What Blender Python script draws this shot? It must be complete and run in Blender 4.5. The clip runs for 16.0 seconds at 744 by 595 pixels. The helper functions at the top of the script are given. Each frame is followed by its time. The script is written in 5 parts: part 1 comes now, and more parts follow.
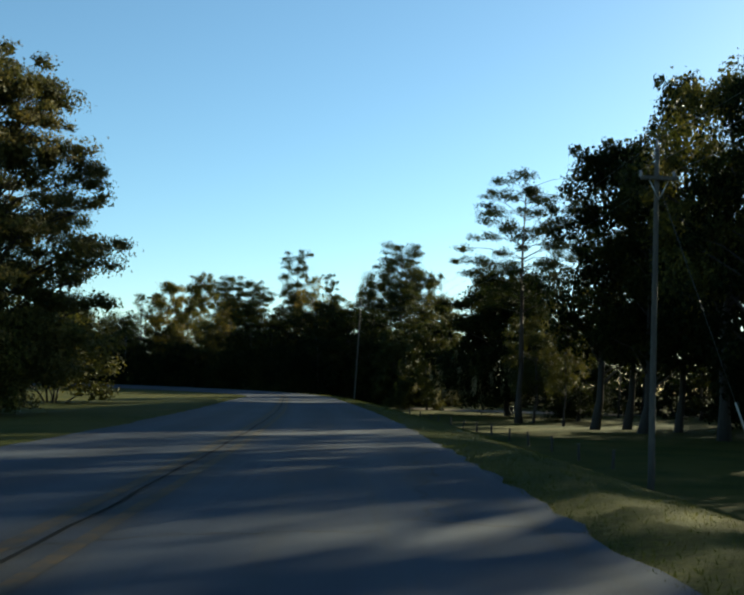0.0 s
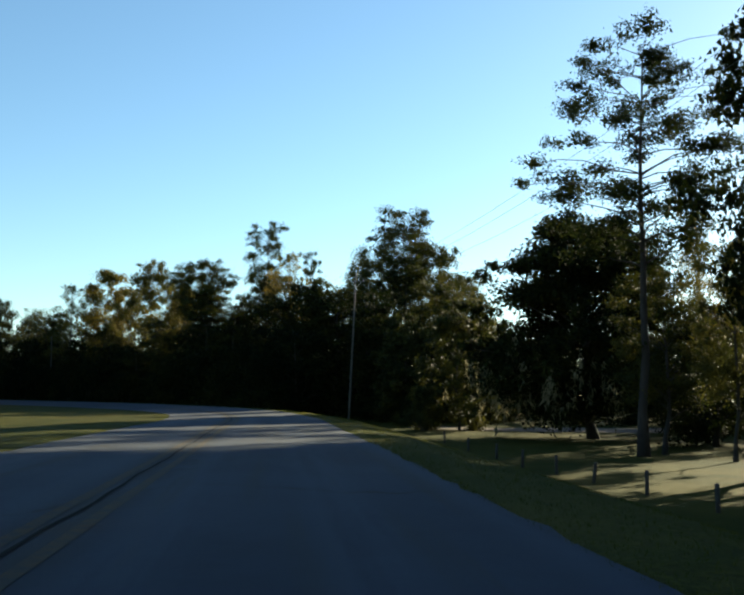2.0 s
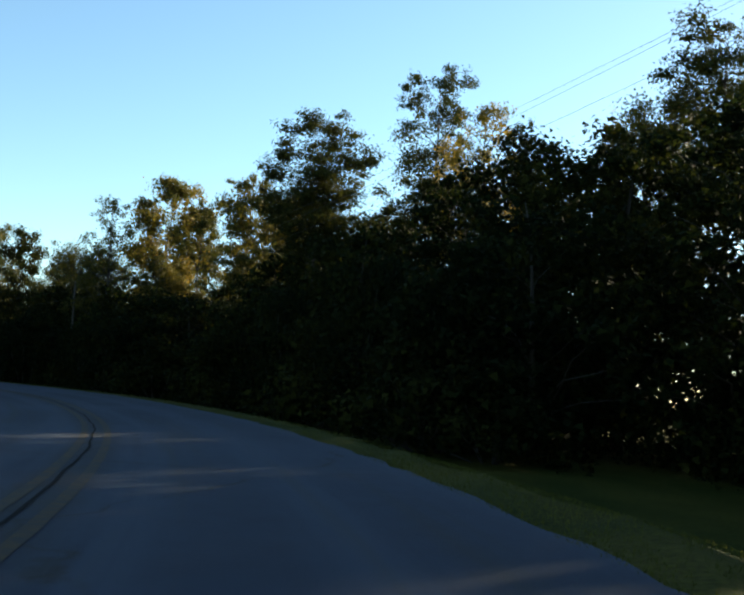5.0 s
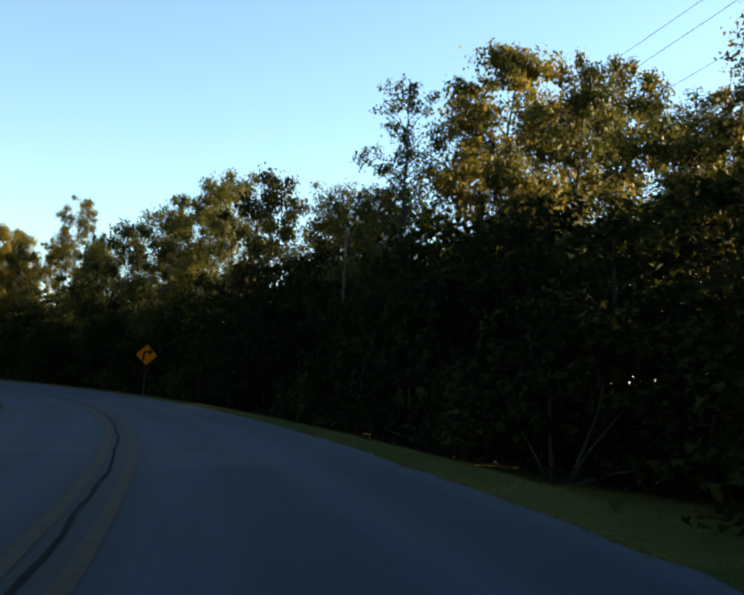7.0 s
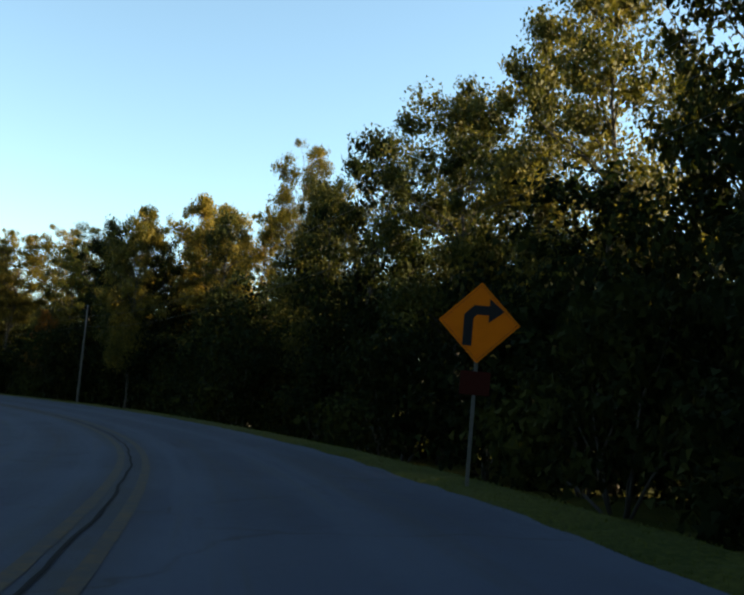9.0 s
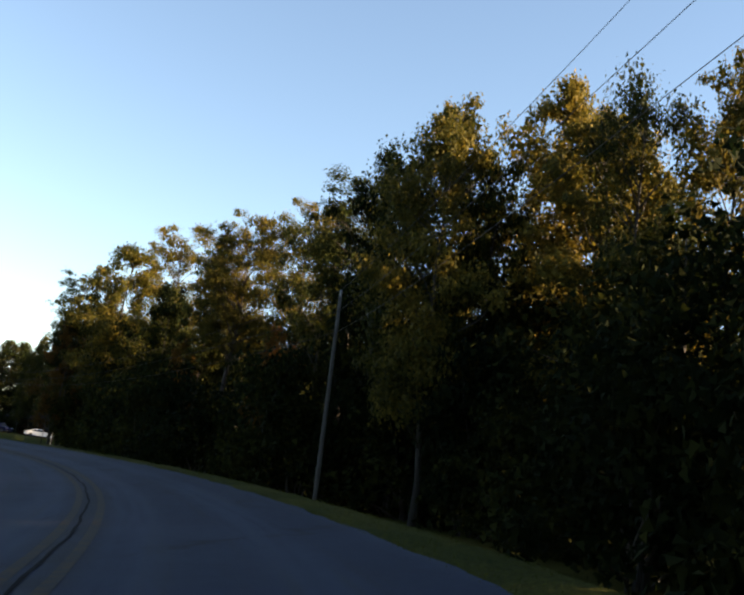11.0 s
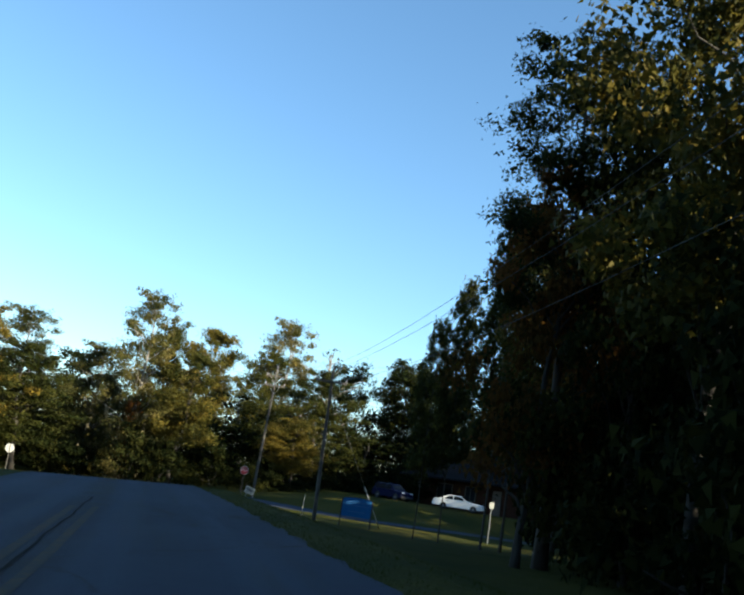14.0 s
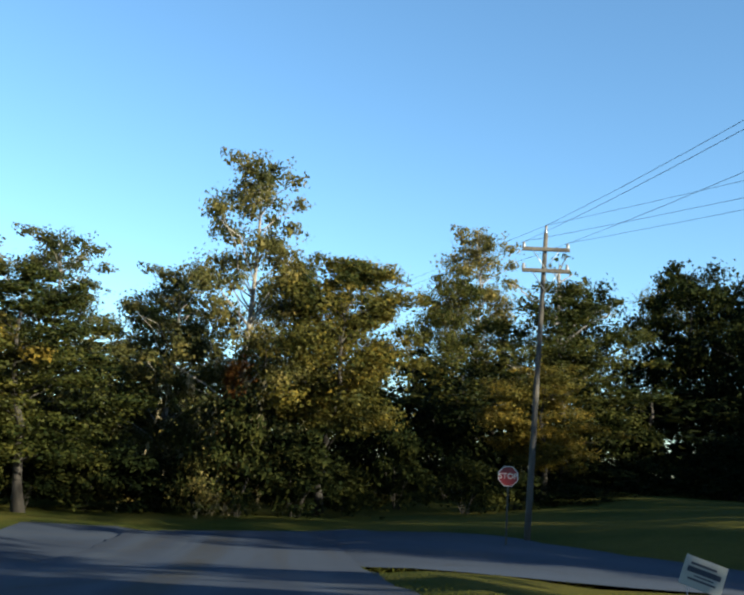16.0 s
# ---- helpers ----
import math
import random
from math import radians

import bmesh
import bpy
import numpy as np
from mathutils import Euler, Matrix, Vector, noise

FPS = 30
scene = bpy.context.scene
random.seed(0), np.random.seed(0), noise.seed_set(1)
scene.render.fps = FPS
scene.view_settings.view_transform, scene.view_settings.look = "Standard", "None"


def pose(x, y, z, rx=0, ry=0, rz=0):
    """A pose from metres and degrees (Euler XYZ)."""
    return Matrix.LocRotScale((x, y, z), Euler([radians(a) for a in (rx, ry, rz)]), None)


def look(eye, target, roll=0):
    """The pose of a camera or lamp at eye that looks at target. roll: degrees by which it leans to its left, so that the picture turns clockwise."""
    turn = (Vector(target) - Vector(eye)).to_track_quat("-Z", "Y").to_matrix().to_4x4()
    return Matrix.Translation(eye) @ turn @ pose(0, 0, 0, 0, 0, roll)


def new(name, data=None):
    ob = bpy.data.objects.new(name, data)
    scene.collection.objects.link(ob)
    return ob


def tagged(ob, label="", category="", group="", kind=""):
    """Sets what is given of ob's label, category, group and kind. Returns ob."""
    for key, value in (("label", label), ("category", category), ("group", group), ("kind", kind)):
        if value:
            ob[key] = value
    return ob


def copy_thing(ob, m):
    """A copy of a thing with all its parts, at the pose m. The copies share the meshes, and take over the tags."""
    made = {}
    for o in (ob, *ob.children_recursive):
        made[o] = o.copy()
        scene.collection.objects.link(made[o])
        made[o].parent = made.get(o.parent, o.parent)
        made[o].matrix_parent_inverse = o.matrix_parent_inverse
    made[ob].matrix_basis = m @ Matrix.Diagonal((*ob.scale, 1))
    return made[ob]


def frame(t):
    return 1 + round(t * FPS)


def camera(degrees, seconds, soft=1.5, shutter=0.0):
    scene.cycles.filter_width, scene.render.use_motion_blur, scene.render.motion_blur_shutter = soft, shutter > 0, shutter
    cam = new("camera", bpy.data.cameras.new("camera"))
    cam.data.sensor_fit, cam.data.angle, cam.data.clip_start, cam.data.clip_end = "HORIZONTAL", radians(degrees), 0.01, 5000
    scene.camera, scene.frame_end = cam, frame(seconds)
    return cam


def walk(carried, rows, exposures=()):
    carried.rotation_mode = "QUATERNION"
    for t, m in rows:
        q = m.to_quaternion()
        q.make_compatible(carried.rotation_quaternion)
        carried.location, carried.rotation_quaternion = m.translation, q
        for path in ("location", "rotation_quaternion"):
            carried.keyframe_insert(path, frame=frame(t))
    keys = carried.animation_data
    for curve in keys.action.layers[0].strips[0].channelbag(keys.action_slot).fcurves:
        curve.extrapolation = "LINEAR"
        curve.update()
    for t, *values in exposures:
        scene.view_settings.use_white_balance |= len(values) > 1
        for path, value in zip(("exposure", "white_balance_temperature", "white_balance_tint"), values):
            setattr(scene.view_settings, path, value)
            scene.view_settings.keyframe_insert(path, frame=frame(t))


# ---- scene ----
cam = camera(42.65, 16.0, soft=2.5)
PATH = [
    (0.00, (0.848, -11.716, 1.150), (0.811, -1.760, 2.077), 1.55),
    (0.50, (0.421, -2.012, 1.160), (0.466, 7.942, 2.121), 1.13),
    (1.00, (0.036, 7.771, 1.142), (0.154, 17.720, 2.139), 0.86),
    (1.50, (-0.487, 17.759, 1.146), (-0.335, 27.706, 2.170), 0.52),
    (2.00, (-1.173, 28.023, 1.151), (-0.997, 37.968, 2.184), 0.42),
    (2.50, (-2.029, 38.517, 1.152), (-1.827, 48.462, 2.175), 0.90),
    (3.00, (-2.843, 49.081, 1.149), (-2.697, 59.019, 2.250), 1.13),
    (3.20, (-3.188, 53.333, 1.148), (-3.086, 63.270, 2.264), 1.30),
    (3.70, (-4.242, 64.049, 1.136), (-4.323, 73.984, 2.267), 1.74),
    (4.25, (-5.441, 76.065, 1.113), (-5.951, 85.994, 2.185), 2.43),
    (4.80, (-7.339, 88.058, 1.100), (-8.463, 97.945, 2.098), 3.07),
    (5.30, (-10.243, 98.712, 1.116), (-12.037, 108.502, 2.087), 3.37),
    (5.50, (-11.705, 102.899, 1.146), (-13.907, 112.608, 2.086), 3.24),
    (6.00, (-15.877, 113.165, 1.164), (-18.651, 122.722, 2.152), 3.52),
    (6.50, (-20.878, 123.013, 1.152), (-24.298, 132.353, 2.186), 4.03),
    (7.00, (-26.587, 132.466, 1.157), (-30.633, 141.552, 2.195), 4.02),
    (7.50, (-32.760, 141.639, 1.160), (-37.154, 150.557, 2.243), 3.42),
    (8.00, (-39.448, 150.466, 1.141), (-44.469, 159.045, 2.225), 3.78),
    (8.20, (-42.275, 153.894, 1.129), (-47.640, 162.262, 2.221), 4.39),
    (8.70, (-49.715, 162.263, 1.121), (-55.640, 170.234, 2.289), 4.98),
    (9.25, (-58.478, 171.149, 1.134), (-64.864, 178.723, 2.492), 5.49),
    (9.80, (-67.874, 179.393, 1.152), (-74.708, 186.522, 2.723), 6.03),
    (10.30, (-76.991, 186.068, 1.157), (-84.326, 192.646, 2.866), 6.69),
    (10.50, (-80.771, 188.525, 1.159), (-88.296, 194.867, 2.939), 7.08),
    (11.00, (-90.539, 194.126, 1.148), (-98.614, 199.733, 2.982), 7.80),
    (11.50, (-100.688, 198.915, 1.139), (-109.177, 203.828, 3.090), 8.40),
    (12.00, (-110.919, 203.092, 1.151), (-119.653, 207.556, 3.098), 8.72),
    (12.50, (-121.342, 206.456, 1.132), (-130.373, 210.304, 3.040), 9.17),
    (13.00, (-131.869, 209.081, 1.150), (-141.145, 212.279, 3.079), 9.69),
    (13.50, (-142.679, 210.866, 1.145), (-152.157, 213.401, 3.083), 9.04),
    (14.00, (-153.612, 211.792, 1.165), (-163.234, 213.721, 3.088), 8.59),
    (14.50, (-164.446, 212.125, 1.157), (-174.185, 213.488, 2.971), 7.50),
    (15.00, (-175.126, 212.218, 1.142), (-184.891, 213.415, 2.931), 5.75),
    (15.50, (-185.684, 212.185, 1.159), (-195.469, 213.168, 2.971), 4.63),
    (16.00, (-196.120, 212.079, 1.124), (-205.947, 212.829, 2.821), 3.38),
]
walk(cam, [(t, look(eye, target, roll)) for t, eye, target, roll in PATH],
     exposures=[(0, 1.64, 6350, -9), (1.5, 1.86, 6500, -7), (3.2, 1.90, 6600, 2), (5.3, 2.42, 7150, -3), (7, 2.66, 7900, -1), (8.2, 2.76, 8000, -1), (10.4, 2.78, 8600, 8), (11.2, 2.64, 8100, 14), (13, 2.26, 6400, 4), (16, 2.16, 5950, -2)])

# ---- sky and sun ----
SUN_AZ, SUN_EL = 49.0, 16.5          # degrees: counterclockwise from +x, above the horizon
world = bpy.data.worlds.new("world")
scene.world = world
world.use_nodes = True
wn, wl = world.node_tree.nodes, world.node_tree.links
wn.clear()
sky = wn.new("ShaderNodeTexSky")
sky.sky_type = "NISHITA"
sky.sun_disc = False
sky.sun_elevation, sky.sun_rotation = radians(SUN_EL), radians(90 - SUN_AZ)
sky.altitude, sky.air_density, sky.dust_density, sky.ozone_density = 0, 1.0, 0.28, 3.2
back = wn.new("ShaderNodeBackground")
back.inputs["Strength"].default_value = 0.060
wout = wn.new("ShaderNodeOutputWorld")
wl.new(sky.outputs[0], back.inputs[0])
wl.new(back.outputs[0], wout.inputs[0])

sun_data = bpy.data.lights.new("sun", "SUN")
sun_data.energy, sun_data.angle, sun_data.color = 5.0, radians(0.6), (1.0, 0.83, 0.60)
sun = new("sun", sun_data)
ca, sa, ce, se = (math.cos(radians(SUN_AZ)), math.sin(radians(SUN_AZ)), math.cos(radians(SUN_EL)), math.sin(radians(SUN_EL)))
sun.matrix_basis = look((ca * ce * 100, sa * ce * 100, se * 100), (0, 0, 0))


# ---- materials ----
class Nodes:
    """A small builder for node materials."""

    def __init__(self, name):
        self.mat = bpy.data.materials.new(name)
        self.mat.use_nodes = True
        self.n, self.l = self.mat.node_tree.nodes, self.mat.node_tree.links
        self.bsdf = self.n["Principled BSDF"]
        self.out = self.n["Material Output"]

    def add(self, kind, **values):
        node = self.n.new(kind)
        for key, value in values.items():
            node.inputs[key].default_value = value
        return node

    def link(self, a, b):
        self.l.new(a, b)

    def coords(self, space="Object"):
        return self.n.new("ShaderNodeTexCoord").outputs[space]

    def noise(self, scale, detail=4.0, rough=0.6, space="Object", where=None):
        node = self.add("ShaderNodeTexNoise", Scale=scale, Detail=detail, Roughness=rough)
        self.link(where or self.coords(space), node.inputs["Vector"])
        return node.outputs["Fac"]

    def ramp(self, fac, stops):
        node = self.n.new("ShaderNodeValToRGB")
        el = node.color_ramp.elements
        while len(el) < len(stops):
            el.new(0.5)
        for e, (at, colour) in zip(el, stops):
            e.position, e.color = at, (*colour, 1)
        self.link(fac, node.inputs[0])
        return node.outputs[0]

    def mix(self, fac, a, b, blend="MIX"):
        node = self.n.new("ShaderNodeMix")
        node.data_type, node.blend_type = "RGBA", blend
        for sock, v in ((node.inputs[0], fac), (node.inputs[6], a), (node.inputs[7], b)):
            if hasattr(v, "links"):
                self.link(v, sock)
            else:
                sock.default_value = v if isinstance(v, float) else (*v, 1)
        return node.outputs[2]

    def bump(self, height, strength, distance):
        node = self.add("ShaderNodeBump", Strength=strength, Distance=distance)
        self.link(height, node.inputs["Height"])
        self.link(node.outputs[0], self.bsdf.inputs["Normal"])

    def base(self, colour, rough=0.8, metal=0.0):
        if hasattr(colour, "links"):
            self.link(colour, self.bsdf.inputs["Base Color"])
        else:
            self.bsdf.inputs["Base Color"].default_value = (*colour, 1)
        self.bsdf.inputs["Roughness"].default_value = rough
        self.bsdf.inputs["Metallic"].default_value = metal
        return self.mat


def plain(name, colour, rough=0.6, metal=0.0, grain=30.0, depth=0.25):
    """Paint, metal or plastic with a little uneven colour."""
    m = Nodes(name)
    dark = tuple(c * (1 - depth) for c in colour)
    c = m.ramp(m.noise(grain), ((0.3, dark), (0.7, colour)))
    if rough > 0.85:
        m.bsdf.inputs["Specular IOR Level"].default_value = 0.05
    return m.base(c, rough, metal)


def leaf_material(name, stops, through_light=0.3, gloss=0.85, shine=0.06):
    """Leaves: a colour for every leaf and every tree, some light passing through."""
    m = Nodes(name)
    geo, info = m.n.new("ShaderNodeNewGeometry"), m.n.new("ShaderNodeObjectInfo")
    one = m.add("ShaderNodeMath")
    one.operation = "MULTIPLY_ADD"
    m.link(geo.outputs["Random Per Island"], one.inputs[0])
    one.inputs[1].default_value = 0.35
    two = m.add("ShaderNodeMath")
    two.operation = "MULTIPLY"
    m.link(info.outputs["Random"], two.inputs[0])
    two.inputs[1].default_value = 0.30
    low = m.add("ShaderNodeMath")
    low.operation = "SUBTRACT"
    m.link(two.outputs[0], low.inputs[0])
    low.inputs[1].default_value = 0.42
    m.link(low.outputs[0], one.inputs[2])
    tot = m.add("ShaderNodeMath")
    tot.operation = "MULTIPLY_ADD"
    m.link(m.noise(0.30, 2.0), tot.inputs[0])
    tot.inputs[1].default_value = 1.2
    m.link(one.outputs[0], tot.inputs[2])
    colour = m.ramp(tot.outputs[0], stops)
    m.base(colour, gloss)
    m.bsdf.inputs["Specular IOR Level"].default_value = shine
    tr = m.n.new("ShaderNodeBsdfTranslucent")
    m.link(colour, tr.inputs["Color"])
    mx = m.n.new("ShaderNodeMixShader")
    mx.inputs[0].default_value = through_light
    m.link(m.bsdf.outputs[0], mx.inputs[1])
    m.link(tr.outputs[0], mx.inputs[2])
    m.link(mx.outputs[0], m.out.inputs["Surface"])
    return m.mat


LEAF_GREEN = leaf_material("leaf_green", ((0.15, (0.010, 0.016, 0.004)), (0.5, (0.036, 0.038, 0.008)), (0.85, (0.100, 0.084, 0.016))), 0.38, 0.6, 0.08)
# Set below real foliage: the shade of the trees is put into this colour.
LEAF_SHADED = leaf_material("leaf_shaded", ((0.1, (0.003, 0.006, 0.002)), (0.5, (0.008, 0.012, 0.003)), (0.9, (0.030, 0.030, 0.006))))
LEAF_AUTUMN = leaf_material("leaf_autumn", ((0.15, (0.015, 0.021, 0.005)), (0.5, (0.066, 0.058, 0.011)), (0.85, (0.18, 0.122, 0.020))), 0.42, 0.6, 0.08)
LEAF_RUSSET = leaf_material("leaf_russet", ((0.15, (0.022, 0.020, 0.006)), (0.5, (0.080, 0.042, 0.010)), (0.9, (0.14, 0.055, 0.016))), 0.45)
LEAF_GOLD = leaf_material("leaf_gold", ((0.15, (0.016, 0.022, 0.007)), (0.5, (0.062, 0.058, 0.015)), (0.85, (0.16, 0.120, 0.034))), 0.40, 0.6, 0.12)
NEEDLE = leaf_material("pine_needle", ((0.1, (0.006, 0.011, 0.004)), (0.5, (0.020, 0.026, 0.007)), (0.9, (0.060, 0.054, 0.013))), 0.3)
# Brighter copy of the pine needle with low sun put into its colour.
NEEDLE_SUNLIT = leaf_material("sunlit_pine_needle", ((0.1, (0.016, 0.020, 0.006)), (0.5, (0.062, 0.052, 0.011)), (0.9, (0.16, 0.108, 0.022))), 0.42)
MOSS = leaf_material("spanish_moss", ((0.1, (0.09, 0.085, 0.05)), (0.5, (0.17, 0.15, 0.085)), (0.9, (0.27, 0.225, 0.14))), 0.45, 0.9)
GRASS_BLADE = leaf_material("grass_blade", ((0.1, (0.024, 0.034, 0.008)), (0.5, (0.050, 0.058, 0.011)), (0.9, (0.100, 0.090, 0.020))), 0.5)


def bark_material(name, dark, light):
    m = Nodes(name)
    v = m.n.new("ShaderNodeMapping")
    v.inputs["Scale"].default_value = (1, 1, 0.22)
    m.link(m.coords(), v.inputs["Vector"])
    fine = m.noise(9.0, 6.0, 0.7, where=v.outputs[0])
    c = m.ramp(fine, ((0.3, dark), (0.7, light)))
    c = m.mix(m.noise(0.7), c, tuple(x * 0.6 for x in dark))
    m.bump(fine, 0.7, 0.05)
    return m.base(c, 0.9)


BARK = bark_material("bark_grey", (0.015, 0.012, 0.010), (0.048, 0.040, 0.033))
BARK_PALE = bark_material("bark_pale", (0.12, 0.105, 0.09), (0.36, 0.32, 0.27))
BARK_PINE = bark_material("bark_pine", (0.018, 0.013, 0.010), (0.060, 0.041, 0.030))
POLE_WOOD = bark_material("pole_wood", (0.045, 0.04, 0.034), (0.12, 0.105, 0.09))
POST_WOOD = bark_material("post_wood", (0.03, 0.025, 0.02), (0.09, 0.075, 0.06))


def asphalt_material():
    m = Nodes("asphalt")
    fine = m.noise(60.0, 3.0, 0.7)
    c = m.ramp(fine, ((0.3, (0.0074, 0.0118, 0.0238)), (0.72, (0.022, 0.0325, 0.058))))
    c = m.mix(m.ramp(m.noise(0.35, 5.0), ((0.42, (0, 0, 0)), (0.62, (1, 1, 1)))), c, (0.0133, 0.0205, 0.038))
    vor = m.n.new("ShaderNodeTexVoronoi")
    vor.feature = "DISTANCE_TO_EDGE"
    vor.inputs["Scale"].default_value = 0.10
    warp = m.n.new("ShaderNodeVectorMath")
    warp.operation = "ADD"
    nz = m.add("ShaderNodeTexNoise", Scale=0.8, Detail=4.0)
    m.link(m.coords(), nz.inputs["Vector"])
    sc = m.n.new("ShaderNodeVectorMath")
    sc.operation = "SCALE"
    sc.inputs[3].default_value = 1.6
    m.link(nz.outputs["Color"], sc.inputs[0])
    m.link(m.coords(), warp.inputs[0])
    m.link(sc.outputs[0], warp.inputs[1])
    m.link(warp.outputs[0], vor.inputs["Vector"])
    crack = m.ramp(vor.outputs["Distance"], ((0.0, (1, 1, 1)), (0.005, (0, 0, 0))))
    c = m.mix(m.ramp(m.noise(2.4, 5.0, 0.75), ((0.40, (0, 0, 0)), (0.62, (0.75, 0.75, 0.75)))), c, (0.0104, 0.0158, 0.030))
    c = m.mix(m.ramp(m.noise(0.09, 3.0), ((0.45, (0, 0, 0)), (0.6, (0.4, 0.4, 0.4)))), c, (0.029, 0.040, 0.064))
    c = m.mix(crack, c, (0.010, 0.010, 0.011))
    # across the road from its centre line, and along it
    uv = m.n.new("ShaderNodeSeparateXYZ")
    m.link(m.coords("UV"), uv.inputs[0])
    off = m.add("ShaderNodeMath")
    off.operation = "ABSOLUTE"
    m.link(uv.outputs[0], off.inputs[0])
    wheel = m.add("ShaderNodeMapRange")
    wheel.interpolation_type = "SMOOTHSTEP"
    pp = m.add("ShaderNodeMath")
    pp.operation = "PINGPONG"
    sh = m.add("ShaderNodeMath")
    sh.operation = "SUBTRACT"
    m.link(off.outputs[0], sh.inputs[0])
    sh.inputs[1].default_value = 0.85
    m.link(sh.outputs[0], pp.inputs[0])
    pp.inputs[1].default_value = 0.85
    m.link(pp.outputs[0], wheel.inputs["Value"])
    wheel.inputs["From Min"].default_value, wheel.inputs["From Max"].default_value = 0.1, 0.6
    wheel.inputs["To Min"].default_value, wheel.inputs["To Max"].default_value = 1.0, 0.0
    st = m.n.new("ShaderNodeMapping")
    st.inputs["Scale"].default_value = (2.2, 0.06, 1)
    m.link(m.coords("UV"), st.inputs["Vector"])
    streak = m.noise(1.0, 5.0, 0.65, where=st.outputs[0])
    c = m.mix(m.mix(m.ramp(streak, ((0.35, (0, 0, 0)), (0.7, (1, 1, 1)))), (0, 0, 0), wheel.outputs[0]), c, (0.029, 0.041, 0.066))
    c = m.mix(m.ramp(streak, ((0.52, (0, 0, 0)), (0.66, (0.5, 0.5, 0.5)))), c, (0.020, 0.020, 0.021))
    mid = m.add("ShaderNodeMapRange")
    mid.interpolation_type = "SMOOTHSTEP"
    m.link(off.outputs[0], mid.inputs["Value"])
    mid.inputs["From Min"].default_value, mid.inputs["From Max"].default_value = 0.12, 0.6
    mid.inputs["To Min"].default_value, mid.inputs["To Max"].default_value = 0.75, 0.0
    c = m.mix(m.mix(m.ramp(m.noise(0.9, 4.0), ((0.35, (0.25, 0.25, 0.25)), (0.6, (1, 1, 1)))), (0, 0, 0), mid.outputs[0]), c, (0.018, 0.0175, 0.017))
    m.bump(m.noise(28.0, 5.0, 0.75), 0.5, 0.012)
    m.bsdf.inputs["Specular IOR Level"].default_value = 0.22
    return m.base(c, 0.93)


ASPHALT = asphalt_material()


def worn_paint(name, colour, under):
    m = Nodes(name)
    wear = m.ramp(m.noise(5.0, 6.0, 0.75), ((0.36, (0, 0, 0)), (0.60, (1, 1, 1))))
    m.bsdf.inputs["Specular IOR Level"].default_value = 0.2
    return m.base(m.mix(wear, colour, under), 0.9)


YELLOW_LINE = worn_paint("yellow_line_paint", (0.050, 0.028, 0.009), (0.019, 0.019, 0.021))
SEAL = plain("crack_seal", (0.008, 0.008, 0.009), 0.95)


def ground_material():
    m = Nodes("grass_ground")
    fine = m.noise(14.0, 6.0, 0.7)
    c = m.ramp(fine, ((0.25, (0.008, 0.015, 0.003)), (0.5, (0.027, 0.033, 0.006)), (0.78, (0.062, 0.066, 0.011))))
    patch = m.ramp(m.noise(0.25, 4.0), ((0.38, (0, 0, 0)), (0.62, (1, 1, 1))))
    c = m.mix(patch, c, m.ramp(fine, ((0.3, (0.028, 0.027, 0.006)), (0.7, (0.084, 0.074, 0.014)))))
    m.bump(fine, 0.8, 0.06)
    m.bsdf.inputs["Specular IOR Level"].default_value = 0.05
    return m.base(c, 0.95)


GROUND = ground_material()

# ---- the lie of the land ----
# The driven line, every 18 metres from 18 metres behind the start.
LINE = [(1.6, -29.7), (0.8, -11.7), (0.1, 6.3), (-0.9, 24.2), (-2.3, 42.2), (-3.9, 60.1), (-5.7, 78.0), (-9.3, 95.6), (-15.6, 112.5),
        (-24.1, 128.3), (-34.0, 143.3), (-45.3, 157.4), (-57.7, 170.4), (-71.4, 182.1), (-86.5, 191.8), (-102.6, 199.8), (-119.5, 205.9),
        (-137.1, 210.0), (-154.9, 211.8), (-172.9, 212.2), (-190.9, 212.1), (-208.9, 211.9), (-226.9, 211.8)]


def smooth_line(points, step=1.0):
    """A Catmull-Rom curve through the points, sampled about every step metres."""
    p = np.array(points, float)
    p = np.vstack([2 * p[0] - p[1], p, 2 * p[-1] - p[-2]])
    out = []
    for i in range(1, len(p) - 2):
        n = max(2, int(np.linalg.norm(p[i + 1] - p[i]) / step))
        for u in np.arange(n) / n:
            a, b, c, d = p[i - 1], p[i], p[i + 1], p[i + 2]
            out.append(0.5 * (2 * b + (c - a) * u + (2 * a - 5 * b + 4 * c - d) * u * u + (3 * b - a - 3 * c + d) * u ** 3))
    out.append(p[-2])
    return np.array(out)


# carried on behind the start and past the end
PLAN = smooth_line([(3.6, -83.7), (2.5, -56.0)] + LINE + [(-250.0, 211.8), (-300.0, 211.5)])
PLAN_D = np.gradient(PLAN, axis=0)
PLAN_D /= np.linalg.norm(PLAN_D, axis=1)[:, None]
PLAN_R = np.stack([PLAN_D[:, 1], -PLAN_D[:, 0]], 1)           # to the right
PLAN_S = np.concatenate([[0], np.cumsum(np.linalg.norm(np.diff(PLAN, axis=0), axis=1))])
PLAN_S -= PLAN_S[np.argmin(np.linalg.norm(PLAN - (0.8, -11.7), axis=1))]

ROAD_END = 382.0


